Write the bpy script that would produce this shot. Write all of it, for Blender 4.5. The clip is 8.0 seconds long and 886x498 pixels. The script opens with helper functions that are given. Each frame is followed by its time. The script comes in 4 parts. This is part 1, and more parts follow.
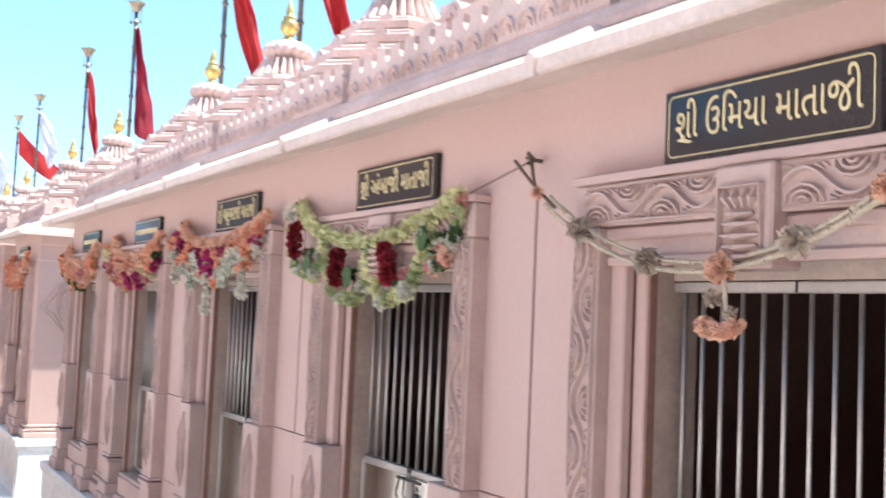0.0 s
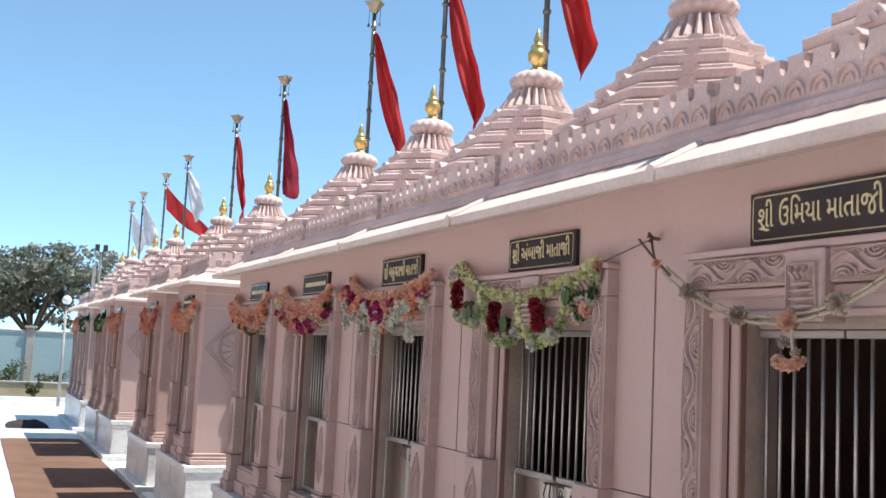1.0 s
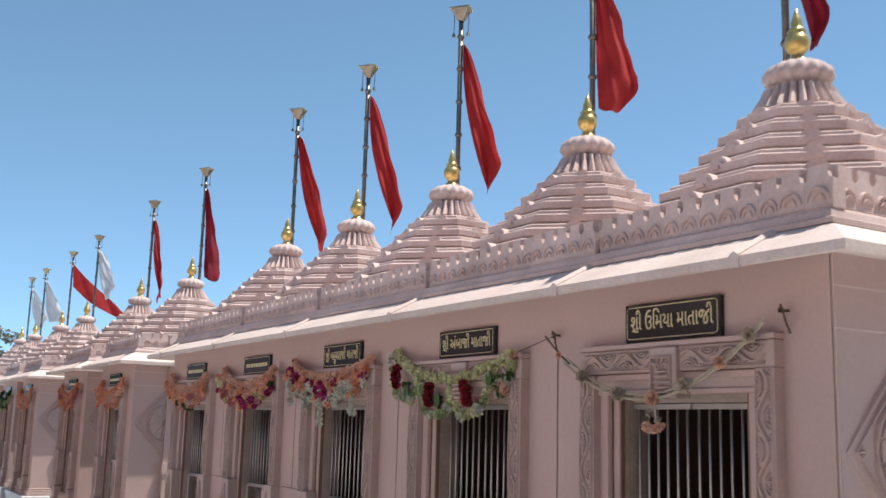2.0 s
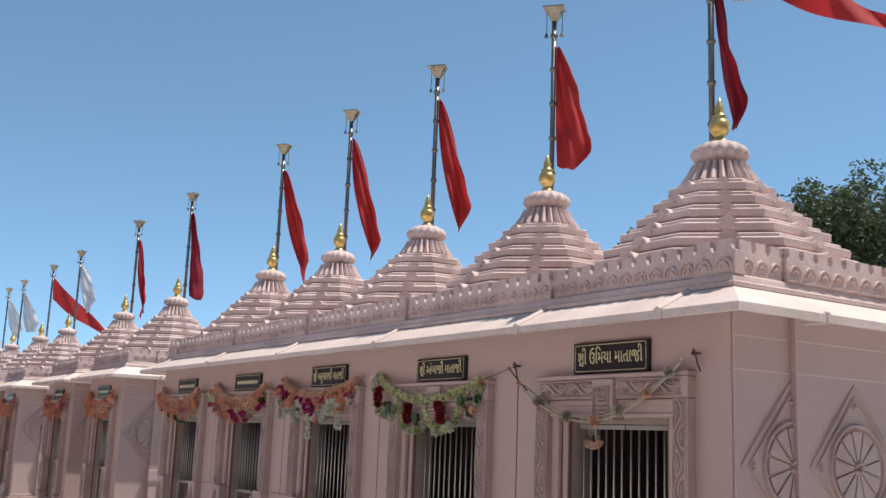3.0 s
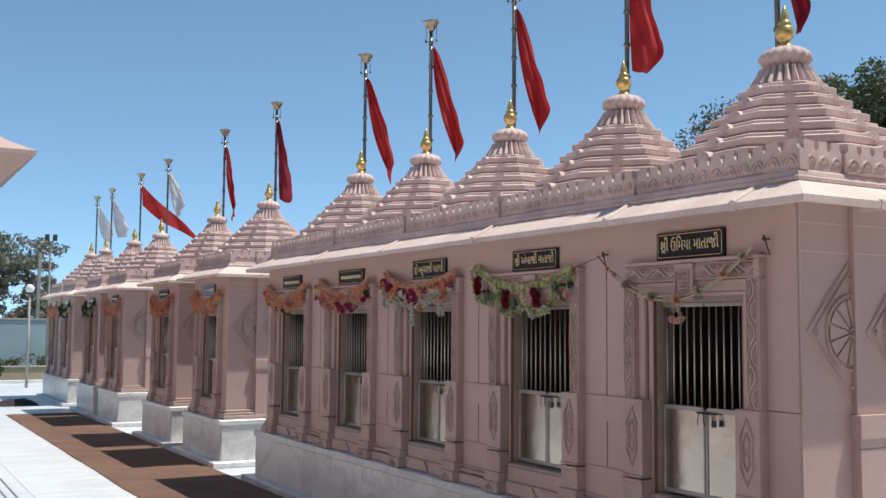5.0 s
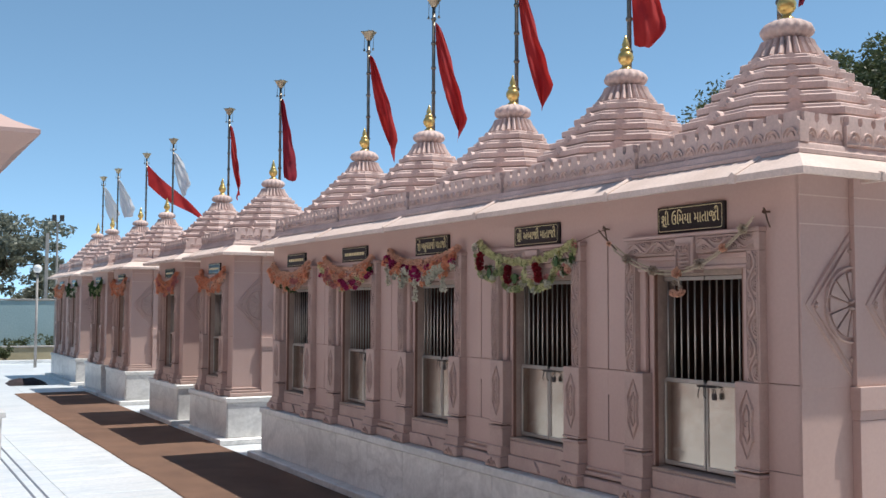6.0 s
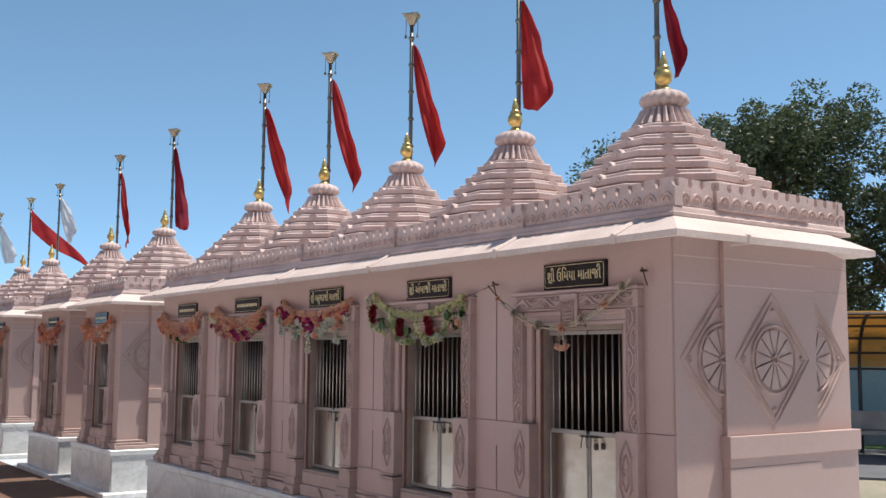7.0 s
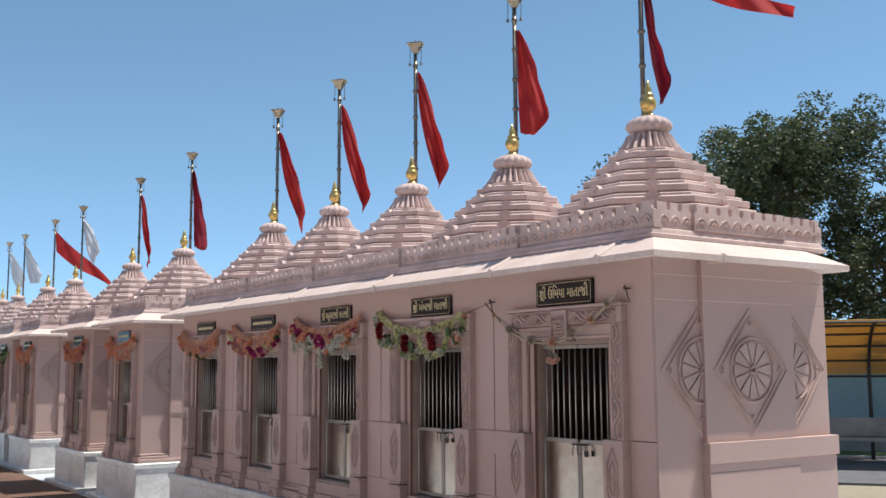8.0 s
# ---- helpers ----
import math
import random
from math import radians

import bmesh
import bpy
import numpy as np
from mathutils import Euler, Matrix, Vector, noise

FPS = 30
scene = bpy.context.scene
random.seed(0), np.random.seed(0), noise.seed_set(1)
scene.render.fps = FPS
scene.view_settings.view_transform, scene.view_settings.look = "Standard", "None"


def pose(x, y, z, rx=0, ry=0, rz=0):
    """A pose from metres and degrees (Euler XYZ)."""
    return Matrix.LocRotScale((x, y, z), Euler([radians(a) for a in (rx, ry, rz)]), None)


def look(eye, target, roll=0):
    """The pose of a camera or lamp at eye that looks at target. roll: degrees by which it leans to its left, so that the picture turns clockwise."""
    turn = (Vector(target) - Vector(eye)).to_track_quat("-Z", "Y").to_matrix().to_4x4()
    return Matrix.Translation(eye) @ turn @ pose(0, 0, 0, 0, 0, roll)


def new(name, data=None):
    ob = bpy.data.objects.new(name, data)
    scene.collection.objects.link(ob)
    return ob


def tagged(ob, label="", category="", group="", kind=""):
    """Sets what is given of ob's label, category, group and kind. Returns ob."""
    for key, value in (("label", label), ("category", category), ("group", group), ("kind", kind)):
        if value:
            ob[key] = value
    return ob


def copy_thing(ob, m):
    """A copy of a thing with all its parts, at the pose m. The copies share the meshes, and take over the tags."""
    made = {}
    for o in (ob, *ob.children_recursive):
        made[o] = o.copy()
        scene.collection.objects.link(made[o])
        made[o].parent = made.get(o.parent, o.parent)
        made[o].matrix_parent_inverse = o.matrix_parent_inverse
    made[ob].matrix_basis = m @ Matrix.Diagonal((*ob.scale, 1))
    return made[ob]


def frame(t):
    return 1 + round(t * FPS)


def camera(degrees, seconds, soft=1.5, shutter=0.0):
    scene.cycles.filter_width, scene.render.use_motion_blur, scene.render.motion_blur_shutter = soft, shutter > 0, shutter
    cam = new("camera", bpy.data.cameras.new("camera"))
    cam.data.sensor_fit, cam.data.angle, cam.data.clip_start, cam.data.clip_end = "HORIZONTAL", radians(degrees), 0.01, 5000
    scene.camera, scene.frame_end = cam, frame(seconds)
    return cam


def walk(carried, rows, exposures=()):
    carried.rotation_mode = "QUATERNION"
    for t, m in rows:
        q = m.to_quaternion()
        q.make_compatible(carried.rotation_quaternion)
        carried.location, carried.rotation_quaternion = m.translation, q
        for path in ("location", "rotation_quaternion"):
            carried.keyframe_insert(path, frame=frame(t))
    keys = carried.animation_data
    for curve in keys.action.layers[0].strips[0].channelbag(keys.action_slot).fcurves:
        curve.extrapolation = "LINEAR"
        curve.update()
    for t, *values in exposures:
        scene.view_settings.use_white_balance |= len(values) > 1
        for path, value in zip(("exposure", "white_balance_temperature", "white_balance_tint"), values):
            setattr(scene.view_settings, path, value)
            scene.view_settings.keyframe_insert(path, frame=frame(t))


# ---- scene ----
cam = camera(47.0, 8.0, 1.5, 0.35)
PATH = [
    (0, (-0.243, 0.046, 1.623), (0.773, 1.763, 1.755), 2.5),
    (0.5, (-0.627, -0.285, 1.59), (0.288, 1.484, 1.772), 3.2),
    (1, (-0.865, -0.748, 1.596), (-0.04, 1.062, 1.804), 2.8),
    (1.5, (-1.287, -1.241, 1.594), (-0.357, 0.503, 1.897), 1.3),
    (3, (-2.28, -2.494, 1.617), (-1.212, -0.843, 1.985), 2.2),
    (3.5, (-2.57, -2.818, 1.559), (-1.514, -1.157, 1.909), 0.5),
    (4, (-2.801, -2.962, 1.577), (-1.792, -1.253, 1.818), -0.8),
    (4.5, (-2.96, -3.033, 1.58), (-1.965, -1.308, 1.769), 0.3),
    (6, (-2.925, -3.092, 1.538), (-1.944, -1.352, 1.651), 0.2),
    (6.5, (-2.963, -3.143, 1.558), (-1.871, -1.477, 1.736), 0.3),
    (7, (-3.032, -3.246, 1.555), (-1.878, -1.627, 1.766), 0.4),
    (7.5, (-3.045, -3.522, 1.524), (-1.943, -1.868, 1.747), 1.4),
    (8, (-3.161, -3.7, 1.571), (-2.041, -2.059, 1.805), -0.3),
]
walk(cam, [(t, look(eye, target, roll)) for t, eye, target, roll in PATH],
     [(0.0, 1.54), (0.5, 1.08), (1.0, 0.70), (1.5, 0.42), (3.0, 0.15), (3.5, 0.0), (4.5, 0.04), (6.0, 0.13), (8.0, 0.17)])

# ---- light ----
LIGHT = Vector((-0.37, 0.18, -1.0)).normalized()
world = bpy.data.worlds.new("sky")
scene.world = world
world.use_nodes = True
wn = world.node_tree.nodes
sky = wn.new("ShaderNodeTexSky")
sky.sky_type, sky.sun_disc = "NISHITA", False
sky.sun_elevation = math.asin(-LIGHT.z)
sky.sun_rotation = math.atan2(-LIGHT.x, -LIGHT.y)
sky.altitude, sky.air_density, sky.dust_density, sky.ozone_density = 4000, 0.9, 0.0, 2.5
wn["Background"].inputs["Strength"].default_value = 0.19
clear = wn.new("ShaderNodeHueSaturation")
clear.inputs["Hue"].default_value, clear.inputs["Saturation"].default_value = 0.481, 0.96
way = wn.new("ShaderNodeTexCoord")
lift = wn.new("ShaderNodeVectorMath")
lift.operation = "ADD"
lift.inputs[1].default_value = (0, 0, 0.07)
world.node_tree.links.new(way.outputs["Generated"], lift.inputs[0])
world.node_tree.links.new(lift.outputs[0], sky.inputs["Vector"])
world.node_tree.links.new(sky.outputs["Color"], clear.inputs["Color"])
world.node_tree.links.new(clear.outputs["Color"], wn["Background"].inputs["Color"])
sun_data = bpy.data.lights.new("sun", "SUN")
sun_data.energy, sun_data.angle, sun_data.color = 5.0, radians(0.53), (1.0, 0.95, 0.88)
sun = new("sun", sun_data)
sun.matrix_world = look((0, 0, 30), Vector((0, 0, 30)) + LIGHT)


# ---- materials ----
def mat(name, c1, c2=None, rough=0.7, metal=0.0, scale=3.0, fine=60.0, bump=0.15, streak=(1, 1, 1), spread=0.0, two_sided=0.0, dist=0.01, grain=0.35):
    """A surface with large mottling between c1 and c2, fine grain and relief; spread: change from object to object."""
    m = bpy.data.materials.new(name)
    m.use_nodes = True
    nt = m.node_tree
    n, l = nt.nodes, nt.links
    bsdf = n["Principled BSDF"]
    c2 = c2 or tuple(v * 0.85 for v in c1)
    geo = n.new("ShaderNodeNewGeometry")
    vm = n.new("ShaderNodeVectorMath")
    vm.operation = "MULTIPLY"
    vm.inputs[1].default_value = streak
    l.new(geo.outputs["Position"], vm.inputs[0])
    big = n.new("ShaderNodeTexNoise")
    big.inputs["Scale"].default_value, big.inputs["Detail"].default_value = scale, 6
    small = n.new("ShaderNodeTexNoise")
    small.inputs["Scale"].default_value, small.inputs["Detail"].default_value = fine, 3
    l.new(vm.outputs[0], big.inputs["Vector"])
    l.new(geo.outputs["Position"], small.inputs["Vector"])
    ramp = n.new("ShaderNodeValToRGB")
    ramp.color_ramp.elements[0].position, ramp.color_ramp.elements[1].position = 0.35, 0.68
    ramp.color_ramp.elements[0].color, ramp.color_ramp.elements[1].color = (*c2, 1), (*c1, 1)
    l.new(big.outputs["Fac"], ramp.inputs["Fac"])
    mix = n.new("ShaderNodeMix")
    mix.data_type, mix.blend_type = "RGBA", "MULTIPLY"
    mix.inputs["Factor"].default_value = grain
    l.new(ramp.outputs["Color"], mix.inputs["A"])
    l.new(small.outputs["Fac"], mix.inputs["B"])
    last = mix.outputs["Result"]
    gain = n.new("ShaderNodeHueSaturation")
    gain.inputs["Value"].default_value = 1.0 + 0.57 * grain
    l.new(last, gain.inputs["Color"])
    if spread:
        info = n.new("ShaderNodeObjectInfo")
        rng = n.new("ShaderNodeMapRange")
        rng.inputs["To Min"].default_value, rng.inputs["To Max"].default_value = 1.0 + 0.57 * grain - spread, 1.0 + 0.57 * grain + spread
        l.new(info.outputs["Random"], rng.inputs["Value"])
        l.new(rng.outputs["Result"], gain.inputs["Value"])
    l.new(gain.outputs["Color"], bsdf.inputs["Base Color"])
    bsdf.inputs["Roughness"].default_value, bsdf.inputs["Metallic"].default_value = rough, metal
    bp = n.new("ShaderNodeBump")
    bp.inputs["Strength"].default_value, bp.inputs["Distance"].default_value = bump, dist
    l.new(small.outputs["Fac"], bp.inputs["Height"])
    l.new(bp.outputs["Normal"], bsdf.inputs["Normal"])
    if two_sided:
        tr = n.new("ShaderNodeBsdfTranslucent")
        l.new(gain.outputs["Color"], tr.inputs["Color"])
        ms = n.new("ShaderNodeMixShader")
        ms.inputs["Fac"].default_value = two_sided
        l.new(bsdf.outputs["BSDF"], ms.inputs[1])
        l.new(tr.outputs["BSDF"], ms.inputs[2])
        l.new(ms.outputs["Shader"], n["Material Output"].inputs["Surface"])
    return m


def marble_mat(name, base, vein, scale, rough, stretch=(1, 1, 1), spread=0.05):
    m = mat(name, base, tuple(v * 0.93 for v in base), rough=rough, scale=1.5, fine=25, bump=0.03, spread=spread)
    n, l = m.node_tree.nodes, m.node_tree.links
    geo = n["Geometry"]
    vm = n.new("ShaderNodeVectorMath")
    vm.operation = "MULTIPLY"
    vm.inputs[1].default_value = stretch
    l.new(geo.outputs["Position"], vm.inputs[0])
    info = n.new("ShaderNodeObjectInfo")
    add = n.new("ShaderNodeVectorMath")
    add.operation = "ADD"
    l.new(vm.outputs[0], add.inputs[0])
    l.new(info.outputs["Random"], add.inputs[1])
    v = n.new("ShaderNodeTexNoise")
    v.inputs["Scale"].default_value, v.inputs["Detail"].default_value, v.inputs["Distortion"].default_value = scale, 5, 1.3
    l.new(add.outputs[0], v.inputs["Vector"])
    ramp = n.new("ShaderNodeValToRGB")
    e = ramp.color_ramp.elements
    e[0].position, e[0].color = 0.44, (0, 0, 0, 1)
    e[1].position, e[1].color = 0.5, (1, 1, 1, 1)
    e2 = e.new(0.57)
    e2.color = (0, 0, 0, 1)
    l.new(v.outputs["Fac"], ramp.inputs["Fac"])
    mul = n.new("ShaderNodeMath")
    mul.operation = "MULTIPLY"
    mul.inputs[1].default_value = 0.36
    l.new(ramp.outputs["Color"], mul.inputs[0])
    mx = n.new("ShaderNodeMix")
    mx.data_type = "RGBA"
    gain = n["Hue/Saturation/Value"]
    l.new(mul.outputs[0], mx.inputs["Factor"])
    l.new(gain.outputs["Color"], mx.inputs["A"])
    mx.inputs["B"].default_value = (*vein, 1)
    l.new(mx.outputs["Result"], n["Principled BSDF"].inputs["Base Color"])
    return m


PINK = mat("pink_painted_stone", (0.515, 0.366, 0.325), (0.470, 0.329, 0.291), rough=0.6, scale=1.1, fine=45, bump=0.05, grain=0.12)
CARVED = mat("pink_carved_stone", (0.51, 0.372, 0.328), (0.425, 0.305, 0.268), rough=0.75, scale=5, fine=60, bump=0.15, grain=0.2)
ROOFPINK = mat("pink_weathered_stone", (0.69, 0.53, 0.48), (0.54, 0.405, 0.365), rough=0.8, scale=4, fine=60, bump=0.25)
# wall pink paled so eaves look sunlit; the pale mortar joints share it
EAVEPINK = mat("sunlit_eave_and_mortar", (0.70, 0.57, 0.51), (0.60, 0.475, 0.415), rough=0.8, scale=3)
# near black stands for the deep shade inside the shrine rooms
INNER = mat("inner_shade_black", (0.035, 0.03, 0.028), (0.02, 0.018, 0.017), rough=0.9)
JAMB = mat("grey_brown_stone", (0.46, 0.35, 0.29), (0.37, 0.28, 0.235), rough=0.6, scale=6)
GROOVE = mat("brown_joint", (0.26, 0.14, 0.105), rough=0.9)
MARBLE = marble_mat("white_marble", (0.70, 0.70, 0.685), (0.32, 0.32, 0.32), 1.1, 0.3, (1.0, 0.8, 1.3), 0.10)
PAVING = marble_mat("white_paving_marble", (0.68, 0.71, 0.73), (0.38, 0.47, 0.53), 0.9, 0.35, (0.35, 2.6, 1))
STEEL = mat("dull_steel_bar", (0.50, 0.47, 0.44), (0.36, 0.34, 0.32), rough=0.48, metal=0.75, fine=120)
SHEET = mat("bright_steel_sheet", (0.52, 0.48, 0.43), (0.40, 0.37, 0.33), rough=0.24, metal=1.0, scale=2, fine=7, bump=0.07, dist=0.05, grain=0.1)
POLE = mat("weathered_steel_pole", (0.28, 0.24, 0.19), (0.17, 0.145, 0.115), rough=0.42, metal=0.8, scale=9)
BRASS = mat("dull_brass", (0.54, 0.46, 0.32), (0.38, 0.32, 0.23), rough=0.42, metal=0.8, scale=14)
GOLD = mat("gilded_brass", (0.84, 0.60, 0.22), (0.62, 0.41, 0.13), rough=0.30, metal=0.75, scale=10, bump=0.05)
GRANITE = mat("black_granite", (0.018, 0.018, 0.02), (0.010, 0.010, 0.012), rough=0.12, fine=300, bump=0.0)
LETTER = mat("pale_gold_paint", (0.72, 0.62, 0.36), (0.60, 0.50, 0.28), rough=0.4, metal=0.1)
RED = mat("red_flag_cloth", (0.52, 0.035, 0.03), (0.40, 0.022, 0.025), rough=0.8, scale=5, fine=200, two_sided=0.35)
MAROON = mat("maroon_flag_cloth", (0.36, 0.02, 0.035), (0.24, 0.015, 0.03), rough=0.8, scale=5, fine=200, two_sided=0.3)
WHITE = mat("white_flag_cloth", (0.75, 0.75, 0.75), (0.66, 0.66, 0.68), rough=0.8, fine=200, two_sided=0.4)
MAT = mat("brown_coir_matting", (0.175, 0.098, 0.064), (0.125, 0.07, 0.047), rough=0.95, scale=2, fine=160, bump=0.6)
DARKCLOTH = mat("dark_cloth", (0.045, 0.03, 0.035), (0.025, 0.018, 0.02), rough=0.95, fine=40, bump=0.6)
EARTH = mat("dry_earth", (0.34, 0.29, 0.21), (0.25, 0.22, 0.15), rough=0.95, scale=0.3, fine=8, bump=0.4)
LAWN = mat("mown_grass", (0.12, 0.20, 0.045), (0.08, 0.14, 0.035), rough=0.9, scale=1.5, fine=60, bump=0.8)
TEAL = mat("teal_painted_wall", (0.34, 0.46, 0.48), (0.28, 0.39, 0.41), rough=0.8, scale=0.6, fine=20)
AMBER = mat("amber_plastic_sheet", (0.66, 0.44, 0.17), (0.55, 0.35, 0.12), rough=0.4, scale=1.2, two_sided=0.5)
IRON = mat("painted_iron", (0.05, 0.045, 0.045), rough=0.5, metal=0.3)
CONCRETE = mat("grey_concrete", (0.40, 0.37, 0.34), (0.30, 0.28, 0.26), rough=0.9, scale=3)
# path grey darkened to carry the shade about the shelter
PATHGREY = mat("shaded_grey_paving", (0.15, 0.15, 0.155), (0.11, 0.11, 0.115), rough=0.8, scale=2, fine=30)
BARK = mat("grey_brown_bark", (0.13, 0.10, 0.075), (0.08, 0.06, 0.05), rough=0.95, scale=6, fine=30, bump=0.8)
LEAF = mat("dark_green_leaves", (0.115, 0.14, 0.06), (0.065, 0.085, 0.04), rough=0.5, scale=1.5, fine=8, two_sided=0.3)
# olive green paled and greyed: distance haze is put into the colour
LEAF2 = mat("hazed_olive_leaves", (0.25, 0.265, 0.215), (0.175, 0.195, 0.155), rough=0.55, scale=1.5, fine=8, two_sided=0.3)
GLOBE = mat("opal_glass", (0.8, 0.8, 0.78), rough=0.2)
FL = {
    "yellow": mat("pale_yellow_petals", (0.74, 0.72, 0.42), (0.62, 0.61, 0.34), rough=0.8, fine=50, two_sided=0.25),
    "green": mat("pale_green_petals", (0.50, 0.52, 0.28), (0.30, 0.36, 0.17), rough=0.8, fine=50, two_sided=0.25),
    "leaf": mat("deep_green_leaf", (0.06, 0.12, 0.035), rough=0.6, two_sided=0.2),
    "red": mat("crimson_petals", (0.33, 0.015, 0.03), (0.22, 0.01, 0.02), rough=0.8, fine=50, two_sided=0.2),
    "magenta": mat("magenta_petals", (0.42, 0.03, 0.14), (0.30, 0.02, 0.09), rough=0.8, fine=50, two_sided=0.2),
    "orange": mat("orange_petals", (0.82, 0.42, 0.27), (0.74, 0.33, 0.20), rough=0.8, fine=50, two_sided=0.25),
    "peach": mat("peach_petals", (0.82, 0.54, 0.40), (0.72, 0.43, 0.30), rough=0.8, fine=50, two_sided=0.25),
    "pink": mat("pink_petals", (0.64, 0.28, 0.26), (0.52, 0.2, 0.2), rough=0.8, fine=50, two_sided=0.25),
    "white": mat("white_petals", (0.72, 0.69, 0.58), (0.56, 0.56, 0.46), rough=0.8, fine=50, two_sided=0.25),
    "cream": mat("faded_cream_beads", (0.64, 0.55, 0.42), (0.50, 0.42, 0.31), rough=0.8, fine=80, two_sided=0.2),
    "dry": mat("faded_grey_petals", (0.62, 0.52, 0.42), (0.46, 0.38, 0.30), rough=0.9, fine=50, two_sided=0.2),
    "string": mat("brown_string", (0.13, 0.085, 0.06), rough=0.9),
}


# ---- mesh helpers ----
def to_mesh(name, bm, material, smooth=False):
    bmesh.ops.recalc_face_normals(bm, faces=bm.faces[:])
    me = bpy.data.meshes.new(name)
    bm.to_mesh(me)
    bm.free()
    me.materials.append(material)
    if smooth:
        me.polygons.foreach_set("use_smooth", [True] * len(me.polygons))
    return me


def part(name, bm, material, parent, label="", smooth=False, at=None):
    """One mesh object under a thing or a part; bm may be a ready mesh."""
    me = bm if isinstance(bm, bpy.types.Mesh) else to_mesh(name, bm, material, smooth)
    ob = new(name, me)
    ob.parent = parent
    if at is not None:
        ob.matrix_basis = at
    return tagged(ob, label)


def thing(name, label, category, at, group="", kind=""):
    ob = new(name)
    ob.empty_display_size = 0.1
    ob.matrix_basis = at
    return tagged(ob, label, category, group, kind)


def box(bm, x0, x1, y0, y1, z0, z1, bev=0.0):
    v = [bm.verts.new((x, y, z)) for x in (x0, x1) for y in (y0, y1) for z in (z0, z1)]
    f = [bm.faces.new([v[i] for i in q]) for q in ((0, 1, 3, 2), (4, 6, 7, 5), (0, 4, 5, 1), (2, 3, 7, 6), (0, 2, 6, 4), (1, 5, 7, 3))]
    if bev:
        edges = list({e for q in f for e in q.edges})
        bmesh.ops.bevel(bm, geom=edges, offset=bev, segments=1, affect="EDGES")
    return bm


def boxes(rows, bev=0.0):
    bm = bmesh.new()
    for r in rows:
        box(bm, *r, bev=bev)
    return bm


def ring(bm, x0, x1, y0, y1, prof, close=True):
    """Sweeps a profile of (outward, height) round a rectangle."""
    loops = []
    for o, z in prof:
        loops.append([bm.verts.new(p) for p in ((x0 - o, y0 - o, z), (x1 + o, y0 - o, z), (x1 + o, y1 + o, z), (x0 - o, y1 + o, z))])
    pairs = list(zip(loops, loops[1:])) + ([(loops[-1], loops[0])] if close else [])
    for a, b in pairs:
        for i in range(4):
            bm.faces.new((a[i], a[(i + 1) % 4], b[(i + 1) % 4], b[i]))
    if not close:
        bm.faces.new(loops[-1])
        bm.faces.new(loops[0][::-1])
    return bm


def lathe(prof, n=20, turn=0.0, lobes=0, depth=0.0, cap=True):
    """Turns a profile of (radius, height) round z; lobes: gentle scallops of that depth."""
    bm = bmesh.new()
    loops = []
    for r, z in prof:
        loop = []
        for i in range(n):
            a = turn + 2 * math.pi * i / n
            k = 1 + (depth * (abs(math.cos(a * lobes / 2)) - 0.6) if lobes else 0)
            loop.append(bm.verts.new((r * k * math.cos(a), r * k * math.sin(a), z)))
        loops.append(loop)
    for a, b in zip(loops, loops[1:]):
        for i in range(n):
            bm.faces.new((a[i], a[(i + 1) % n], b[(i + 1) % n], b[i]))
    if cap:
        bm.faces.new(loops[0][::-1])
        bm.faces.new(loops[-1])
    return bm


def tube(bm, pts, r, n=6, r1=None):
    """A round bar along points."""
    pts = [Vector(p) for p in pts]
    r1 = r if r1 is None else r1
    loops = []
    for i, p in enumerate(pts):
        d = (pts[min(i + 1, len(pts) - 1)] - pts[max(i - 1, 0)]).normalized()
        u = d.cross(Vector((0.31, 0.17, 0.93) if abs(d.z) < 0.9 else (1, 0.1, 0))).normalized()
        w = d.cross(u)
        k = r + (r1 - r) * i / (len(pts) - 1)
        loops.append([bm.verts.new(p + k * (math.cos(2 * math.pi * j / n) * u + math.sin(2 * math.pi * j / n) * w)) for j in range(n)])
    for a, b in zip(loops, loops[1:]):
        for j in range(n):
            bm.faces.new((a[j], a[(j + 1) % n], b[(j + 1) % n], b[j]))
    bm.faces.new(loops[0][::-1])
    bm.faces.new(loops[-1])
    return bm


def ridge(bm, pts, w, h):
    """A raised line on the plane x = 0, standing out to -x; pts are (y, z)."""
    rows = []
    for i, p in enumerate(pts):
        a, b = Vector(pts[max(i - 1, 0)]), Vector(pts[min(i + 1, len(pts) - 1)])
        d = (b - a).normalized()
        s = Vector((-d.y, d.x)) * w / 2
        k = Vector(p)
        t = 0.35 if i in (0, len(pts) - 1) else 1.0
        l, r = k + s * t, k - s * t
        rows.append((bm.verts.new((0.002, l.x, l.y)), bm.verts.new((-h * t, k.x + s.x * 0.4 * t, k.y + s.y * 0.4 * t)), bm.verts.new((-h * t, k.x - s.x * 0.4 * t, k.y - s.y * 0.4 * t)), bm.verts.new((0.002, r.x, r.y))))
    for a, b in zip(rows, rows[1:]):
        for j in range(3):
            bm.faces.new((a[j], a[j + 1], b[j + 1], b[j]))


def arc(cy, cz, ry, rz, a0, a1, n=8):
    return [(cy + ry * math.cos(radians(a0 + (a1 - a0) * i / n)), cz + rz * math.sin(radians(a0 + (a1 - a0) * i / n))) for i in range(n + 1)]


